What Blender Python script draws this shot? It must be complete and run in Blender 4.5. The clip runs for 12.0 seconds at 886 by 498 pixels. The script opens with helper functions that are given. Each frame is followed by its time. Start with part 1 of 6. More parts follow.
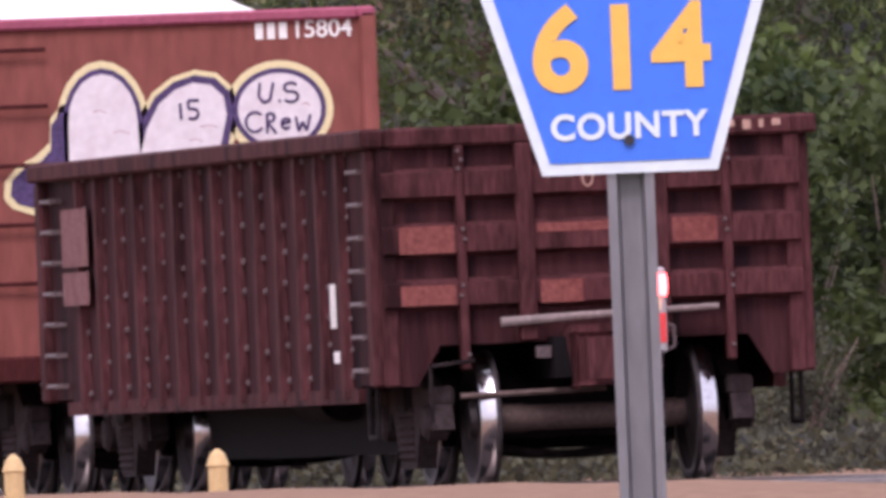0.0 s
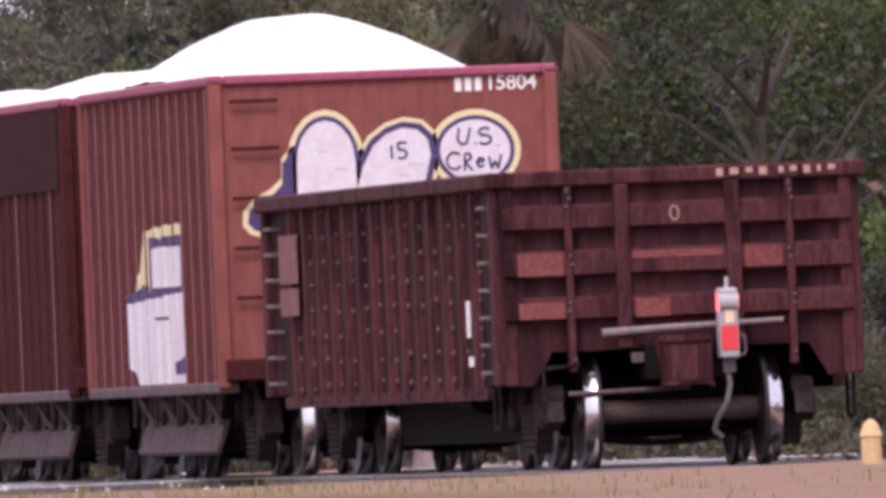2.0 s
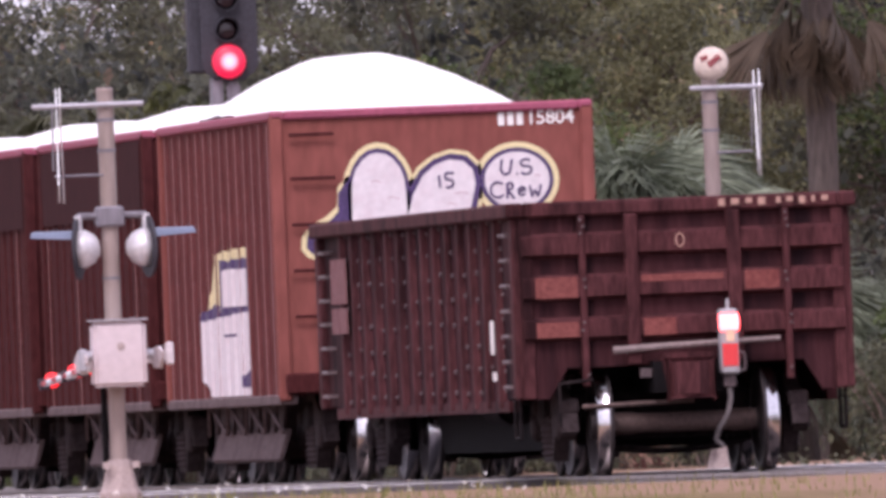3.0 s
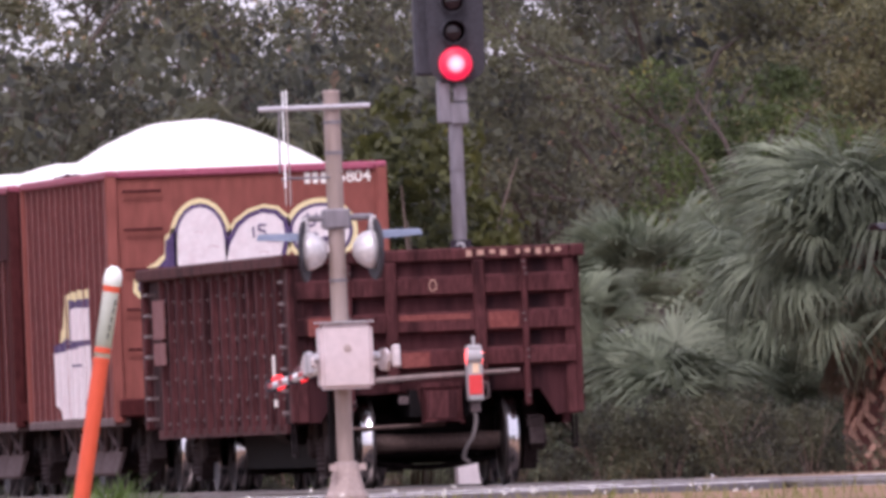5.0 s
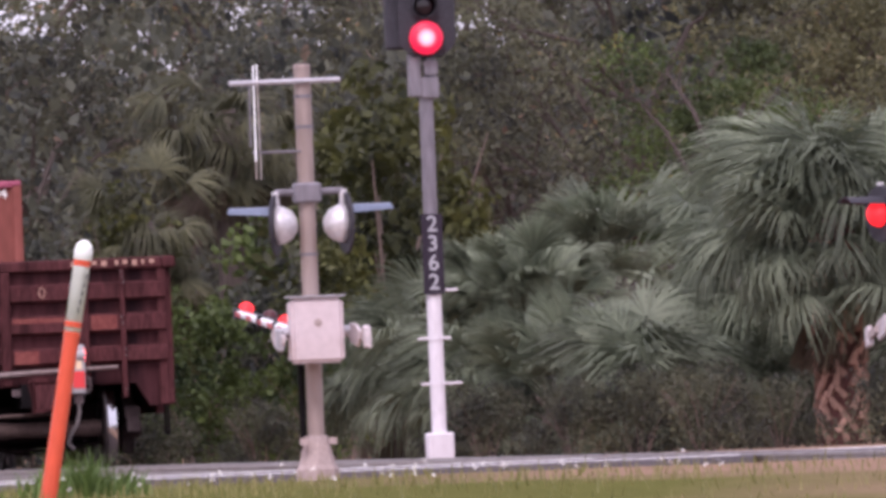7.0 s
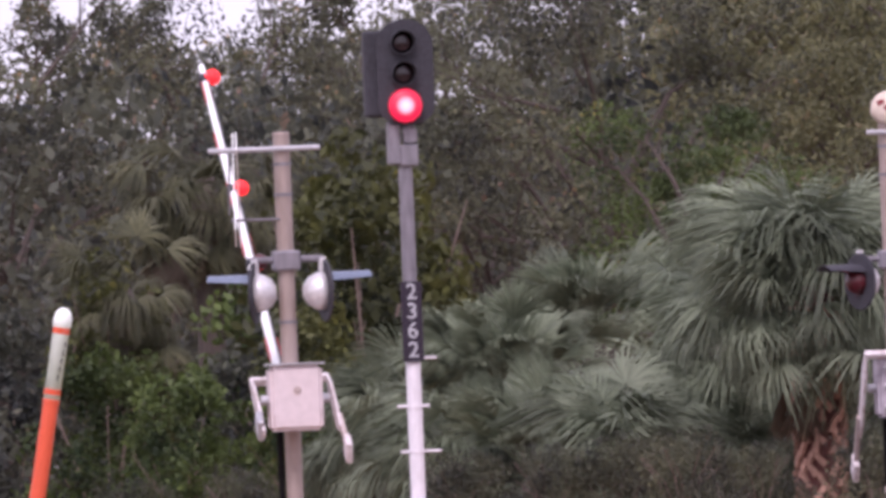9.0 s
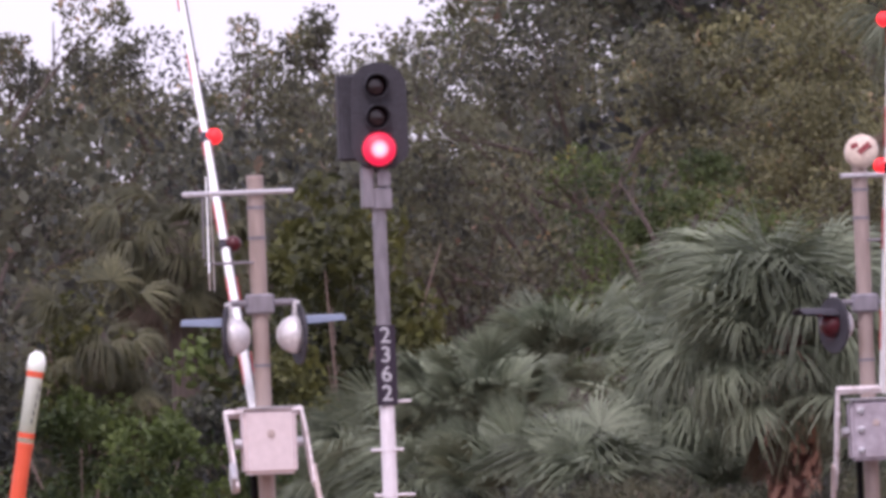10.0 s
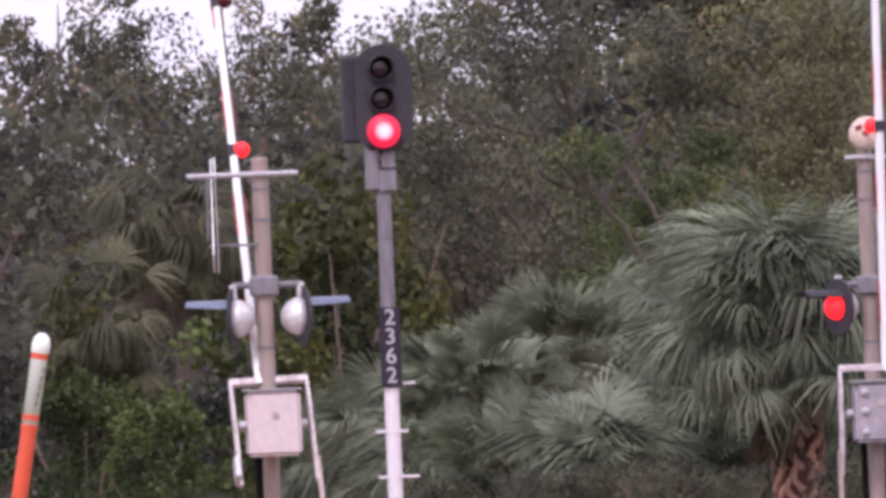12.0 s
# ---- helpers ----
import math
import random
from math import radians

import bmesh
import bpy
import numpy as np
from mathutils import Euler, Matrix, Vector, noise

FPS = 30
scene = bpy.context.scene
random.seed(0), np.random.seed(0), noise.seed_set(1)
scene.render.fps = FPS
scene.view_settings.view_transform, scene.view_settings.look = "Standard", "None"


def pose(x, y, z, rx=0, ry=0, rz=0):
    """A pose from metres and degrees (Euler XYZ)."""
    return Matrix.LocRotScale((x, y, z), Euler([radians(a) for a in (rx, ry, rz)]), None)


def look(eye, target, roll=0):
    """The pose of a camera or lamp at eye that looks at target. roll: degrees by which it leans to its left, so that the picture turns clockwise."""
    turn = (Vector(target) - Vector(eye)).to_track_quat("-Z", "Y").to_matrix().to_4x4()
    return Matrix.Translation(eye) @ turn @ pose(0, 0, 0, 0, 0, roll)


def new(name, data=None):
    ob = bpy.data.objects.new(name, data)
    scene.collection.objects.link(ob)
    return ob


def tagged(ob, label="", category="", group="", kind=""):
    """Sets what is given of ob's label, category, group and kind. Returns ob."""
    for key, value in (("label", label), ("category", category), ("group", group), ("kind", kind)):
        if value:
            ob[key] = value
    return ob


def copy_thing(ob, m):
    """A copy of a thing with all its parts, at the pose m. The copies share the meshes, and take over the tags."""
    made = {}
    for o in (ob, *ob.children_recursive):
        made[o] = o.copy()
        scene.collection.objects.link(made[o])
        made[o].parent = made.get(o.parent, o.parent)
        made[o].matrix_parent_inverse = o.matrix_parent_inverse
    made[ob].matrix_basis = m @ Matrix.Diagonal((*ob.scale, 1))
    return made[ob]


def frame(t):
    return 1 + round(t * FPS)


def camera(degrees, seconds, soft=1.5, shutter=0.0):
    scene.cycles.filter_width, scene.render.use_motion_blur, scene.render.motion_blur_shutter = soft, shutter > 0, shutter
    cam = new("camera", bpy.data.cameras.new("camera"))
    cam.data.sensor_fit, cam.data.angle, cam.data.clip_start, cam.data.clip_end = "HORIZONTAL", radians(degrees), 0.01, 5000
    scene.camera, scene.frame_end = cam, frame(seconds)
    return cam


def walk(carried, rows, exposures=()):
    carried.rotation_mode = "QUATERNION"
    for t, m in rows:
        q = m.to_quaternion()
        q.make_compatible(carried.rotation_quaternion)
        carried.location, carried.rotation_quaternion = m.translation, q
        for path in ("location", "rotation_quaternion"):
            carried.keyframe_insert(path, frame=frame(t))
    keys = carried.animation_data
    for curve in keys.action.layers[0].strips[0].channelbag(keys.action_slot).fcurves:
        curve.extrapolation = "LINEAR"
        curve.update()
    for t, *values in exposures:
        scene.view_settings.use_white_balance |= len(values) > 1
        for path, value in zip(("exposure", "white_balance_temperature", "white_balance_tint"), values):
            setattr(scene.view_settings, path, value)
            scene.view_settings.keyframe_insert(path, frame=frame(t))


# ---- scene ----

# ---------------------------------------------------------------- camera
# Metres. z = 0 is the top of the rails, the track runs along +y at x = TRACK.
TRACK = 30.12
EYE = Vector((0, 0, 0.5))
cam = camera(1.9963, 12.0, soft=3.9, shutter=0.0)


def aim(yaw, pitch, roll=-2.3):
    """The camera stands at EYE: yaw to the right of +y, pitch above the horizon."""
    return Matrix.Translation(EYE) @ pose(0, 0, 0, 90 + pitch, 0, -yaw) @ pose(0, 0, 0, 0, 0, roll)


AIMS = [
    (0.0, 9.7344, 0.3734),
    (0.5, 9.1374, 0.3737),
    (1.0, 8.5833, 0.4167),
    (1.5, 8.2591, 0.3936),
    (2.0, 7.8014, 0.3717),
    (2.5, 7.4379, 0.3756),
    (2.8, 7.2704, 0.3781),
    (3.0, 7.1216, 0.3985),
    (3.2, 6.9966, 0.3971),
    (4.8, 6.6167, 0.4238),
    (5.0, 6.6116, 0.4240),
    (5.5, 6.6500, 0.3346),
    (6.0, 6.6454, 0.3449),
    (6.2, 6.6530, 0.3649),
    (6.5, 6.6655, 0.3384),
    (7.0, 6.6754, 0.3629),
    (7.5, 6.6764, 0.3883),
    (7.7, 6.6827, 0.4174),
    (9.3, 6.7621, 0.5849),
    (9.5, 6.7995, 0.7567),
    (9.8, 6.8102, 0.6416),
    (10.0, 6.7911, 0.6092),
    (10.5, 6.7794, 0.5727),
    (11.0, 6.7793, 0.5689),
    (11.5, 6.7793, 0.5689),
    (12.0, 6.7793, 0.5689),
]
walk(cam, [(t, aim(a, b)) for t, a, b in AIMS], exposures=[(0, 0.5, 6100, 31), (12.0, 0.5, 6100, 31)])

# ---------------------------------------------------------------- light: bright overcast
SUN_EL, SUN_ROT = 52.0, 200.0
world = bpy.data.worlds.new("sky")
scene.world = world
world.use_nodes = True
wn, wl = world.node_tree.nodes, world.node_tree.links
sky = wn.new("ShaderNodeTexSky")
sky.sky_type, sky.sun_disc = "NISHITA", False
sky.sun_elevation, sky.sun_rotation = radians(SUN_EL), radians(SUN_ROT)
sky.air_density, sky.dust_density, sky.ozone_density = 1.0, 6.0, 1.0
cloud = wn.new("ShaderNodeMixRGB")
cloud.inputs[0].default_value = 0.72
cloud.inputs[2].default_value = (8.6, 8.5, 8.9, 1)
wl.new(sky.outputs[0], cloud.inputs[1])
wl.new(cloud.outputs[0], wn["Background"].inputs[0])
wn["Background"].inputs[1].default_value = 0.115
sun_data = bpy.data.lights.new("sun", "SUN")
sun_data.energy, sun_data.angle, sun_data.color = 1.3, radians(14), (1.0, 0.96, 0.9)
sun = new("sun", sun_data)
_el, _az = radians(SUN_EL), radians(SUN_ROT)
sun.matrix_world = look(Vector((math.sin(_az) * math.cos(_el), math.cos(_az) * math.cos(_el), math.sin(_el))) * 60, (0, 0, 0))

# ---------------------------------------------------------------- materials


def mat(name, base, rough=0.7, metal=0.0, var=0.25, scale=6.0, stain=None, stain_scale=1.2, stain_amount=0.5,
        bump=0.15, stretch=(1, 1, 1), by_object=0.0, spec=0.4):
    """A painted or raw surface: fine grain, large stains and a little relief."""
    m = bpy.data.materials.new(name)
    m.use_nodes = True
    n, l = m.node_tree.nodes, m.node_tree.links
    b = n["Principled BSDF"]
    co = n.new("ShaderNodeTexCoord")
    mp = n.new("ShaderNodeMapping")
    mp.inputs["Scale"].default_value = stretch
    l.new(co.outputs["Object"], mp.inputs[0])
    fine = n.new("ShaderNodeTexNoise")
    fine.inputs["Scale"].default_value, fine.inputs["Detail"].default_value = scale * 5, 5
    l.new(mp.outputs[0], fine.inputs[0])
    big = n.new("ShaderNodeTexNoise")
    big.inputs["Scale"].default_value, big.inputs["Detail"].default_value, big.inputs["Roughness"].default_value = stain_scale, 6, 0.65
    l.new(mp.outputs[0], big.inputs[0])
    ramp = n.new("ShaderNodeValToRGB")
    d = [max(0.0, c * (1 - var)) for c in base]
    u = [min(1.0, c * (1 + var)) for c in base]
    ramp.color_ramp.elements[0].position, ramp.color_ramp.elements[1].position = 0.3, 0.7
    ramp.color_ramp.elements[0].color, ramp.color_ramp.elements[1].color = (*d, 1), (*u, 1)
    l.new(fine.outputs[0], ramp.inputs[0])
    mix = n.new("ShaderNodeMixRGB")
    sr = n.new("ShaderNodeValToRGB")
    sr.color_ramp.elements[0].position, sr.color_ramp.elements[1].position = 0.48, 0.66
    sr.color_ramp.elements[0].color, sr.color_ramp.elements[1].color = (0, 0, 0, 1), (stain_amount,) * 3 + (1,)
    l.new(big.outputs[0], sr.inputs[0])
    l.new(sr.outputs[0], mix.inputs[0])
    l.new(ramp.outputs[0], mix.inputs[1])
    mix.inputs[2].default_value = (*(stain or d), 1)
    out = mix.outputs[0]
    if by_object:
        info = n.new("ShaderNodeObjectInfo")
        hsv = n.new("ShaderNodeHueSaturation")
        mr = n.new("ShaderNodeMapRange")
        mr.inputs["To Min"].default_value, mr.inputs["To Max"].default_value = 1 - by_object, 1 + by_object
        l.new(info.outputs["Random"], mr.inputs[0])
        l.new(mr.outputs[0], hsv.inputs["Value"])
        l.new(out, hsv.inputs["Color"])
        out = hsv.outputs[0]
    l.new(out, b.inputs["Base Color"])
    b.inputs["Roughness"].default_value, b.inputs["Metallic"].default_value = rough, metal
    b.inputs["Specular IOR Level"].default_value = spec
    if bump:
        bp = n.new("ShaderNodeBump")
        bp.inputs["Strength"].default_value, bp.inputs["Distance"].default_value = bump, 0.01
        l.new(fine.outputs[0], bp.inputs["Height"])
        l.new(bp.outputs[0], b.inputs["Normal"])
    return m


def glow(name, colour, strength):
    m = bpy.data.materials.new(name)
    m.use_nodes = True
    b = m.node_tree.nodes["Principled BSDF"]
    b.inputs["Base Color"].default_value = (*[c * 0.5 for c in colour], 1)
    b.inputs["Emission Color"].default_value, b.inputs["Emission Strength"].default_value = (*colour, 1), strength
    return m


def lit_lens(name):
    """A lit signal lens: white-hot at its middle, red at the rim."""
    m = bpy.data.materials.new(name)
    m.use_nodes = True
    n, l = m.node_tree.nodes, m.node_tree.links
    b = n["Principled BSDF"]
    co = n.new("ShaderNodeTexCoord")
    g = n.new("ShaderNodeVectorMath")
    g.operation = "LENGTH"
    l.new(co.outputs["Object"], g.inputs[0])
    r = n.new("ShaderNodeValToRGB")
    r.color_ramp.elements[0].position, r.color_ramp.elements[0].color = 0.068, (1, 0.75, 0.85, 1)
    r.color_ramp.elements[1].position, r.color_ramp.elements[1].color = 0.125, (0.8, 0.012, 0.05, 1)
    l.new(g.outputs["Value"], r.inputs[0])
    l.new(r.outputs[0], b.inputs["Emission Color"])
    b.inputs["Emission Strength"].default_value = 0.95
    b.inputs["Base Color"].default_value = (0.15, 0.01, 0.02, 1)
    return m


def leafy(name, dark, light, dry, dry_share=0.12, through_light=0.35):
    """Leaves: each with its own shade, some dry, a little light passing through."""
    m = bpy.data.materials.new(name)
    m.use_nodes = True
    n, l = m.node_tree.nodes, m.node_tree.links
    b, o = n["Principled BSDF"], n["Material Output"]
    geo = n.new("ShaderNodeNewGeometry")
    info = n.new("ShaderNodeObjectInfo")
    co = n.new("ShaderNodeTexCoord")
    big = n.new("ShaderNodeTexNoise")
    big.inputs["Scale"].default_value, big.inputs["Detail"].default_value = 0.75, 4
    l.new(co.outputs["Object"], big.inputs[0])
    add = n.new("ShaderNodeMath")
    add.operation = "MULTIPLY_ADD"
    add.inputs[1].default_value = 0.34
    l.new(geo.outputs["Random Per Island"], add.inputs[0])
    sc = n.new("ShaderNodeMath")
    sc.operation = "MULTIPLY_ADD"
    sc.inputs[1].default_value, sc.inputs[2].default_value = 2.3, -0.84
    l.new(big.outputs[0], sc.inputs[0])
    l.new(sc.outputs[0], add.inputs[2])
    r = n.new("ShaderNodeValToRGB")
    e = r.color_ramp.elements
    e[0].position, e[0].color = 0.12, (*dark, 1)
    e[1].position, e[1].color = 1 - dry_share, (*light, 1)
    k = e.new(1.0)
    k.color = (*dry, 1)
    l.new(add.outputs[0], r.inputs[0])
    hsv = n.new("ShaderNodeHueSaturation")
    mr = n.new("ShaderNodeMapRange")
    mr.inputs["To Min"].default_value, mr.inputs["To Max"].default_value = 0.7, 1.35
    l.new(info.outputs["Random"], mr.inputs[0])
    l.new(mr.outputs[0], hsv.inputs["Value"])
    l.new(r.outputs[0], hsv.inputs["Color"])
    l.new(hsv.outputs[0], b.inputs["Base Color"])
    b.inputs["Roughness"].default_value = 0.55
    b.inputs["Specular IOR Level"].default_value = 0.3
    tr = n.new("ShaderNodeBsdfTranslucent")
    l.new(hsv.outputs[0], tr.inputs[0])
    mx = n.new("ShaderNodeMixShader")
    mx.inputs[0].default_value = through_light
    l.new(b.outputs[0], mx.inputs[1])
    l.new(tr.outputs[0], mx.inputs[2])
    l.new(mx.outputs[0], o.inputs[0])
    return m


def ground_material():
    m = bpy.data.materials.new("grass_and_dirt")
    m.use_nodes = True
    n, l = m.node_tree.nodes, m.node_tree.links
    b = n["Principled BSDF"]
    co = n.new("ShaderNodeTexCoord")
    big = n.new("ShaderNodeTexNoise")
    big.inputs["Scale"].default_value, big.inputs["Detail"].default_value = 0.22, 7
    fine = n.new("ShaderNodeTexNoise")
    fine.inputs["Scale"].default_value, fine.inputs["Detail"].default_value = 9, 6
    l.new(co.outputs["Object"], big.inputs[0])
    l.new(co.outputs["Object"], fine.inputs[0])
    r = n.new("ShaderNodeValToRGB")
    e = r.color_ramp.elements
    e[0].position, e[0].color = 0.3, (0.16, 0.16, 0.052, 1)
    e[1].position, e[1].color = 0.7, (0.38, 0.25, 0.18, 1)
    sep = n.new("ShaderNodeSeparateXYZ")
    l.new(co.outputs["Object"], sep.inputs[0])
    near = n.new("ShaderNodeMapRange")
    near.inputs["From Min"].default_value, near.inputs["From Max"].default_value = 14.5, 20.0
    l.new(sep.outputs["X"], near.inputs[0])
    ad = n.new("ShaderNodeMath")
    ad.operation = "MULTIPLY_ADD"
    ad.inputs[1].default_value = 0.9
    l.new(big.outputs[0], ad.inputs[0])
    off = n.new("ShaderNodeMath")
    off.operation = "SUBTRACT"
    off.inputs[1].default_value = 0.42
    l.new(near.outputs[0], off.inputs[0])
    l.new(off.outputs[0], ad.inputs[2])
    l.new(ad.outputs[0], r.inputs[0])
    mx = n.new("ShaderNodeMixRGB")
    mx.blend_type = "MULTIPLY"
    mx.inputs[0].default_value = 0.6
    l.new(r.outputs[0], mx.inputs[1])
    l.new(fine.outputs[0], mx.inputs[2])
    l.new(mx.outputs[0], b.inputs["Base Color"])
    b.inputs["Roughness"].default_value, b.inputs["Specular IOR Level"].default_value = 1.0, 0.0
    bp = n.new("ShaderNodeBump")
    bp.inputs["Strength"].default_value = 0.5
    l.new(fine.outputs[0], bp.inputs["Height"])
    l.new(bp.outputs[0], b.inputs["Normal"])
    return m


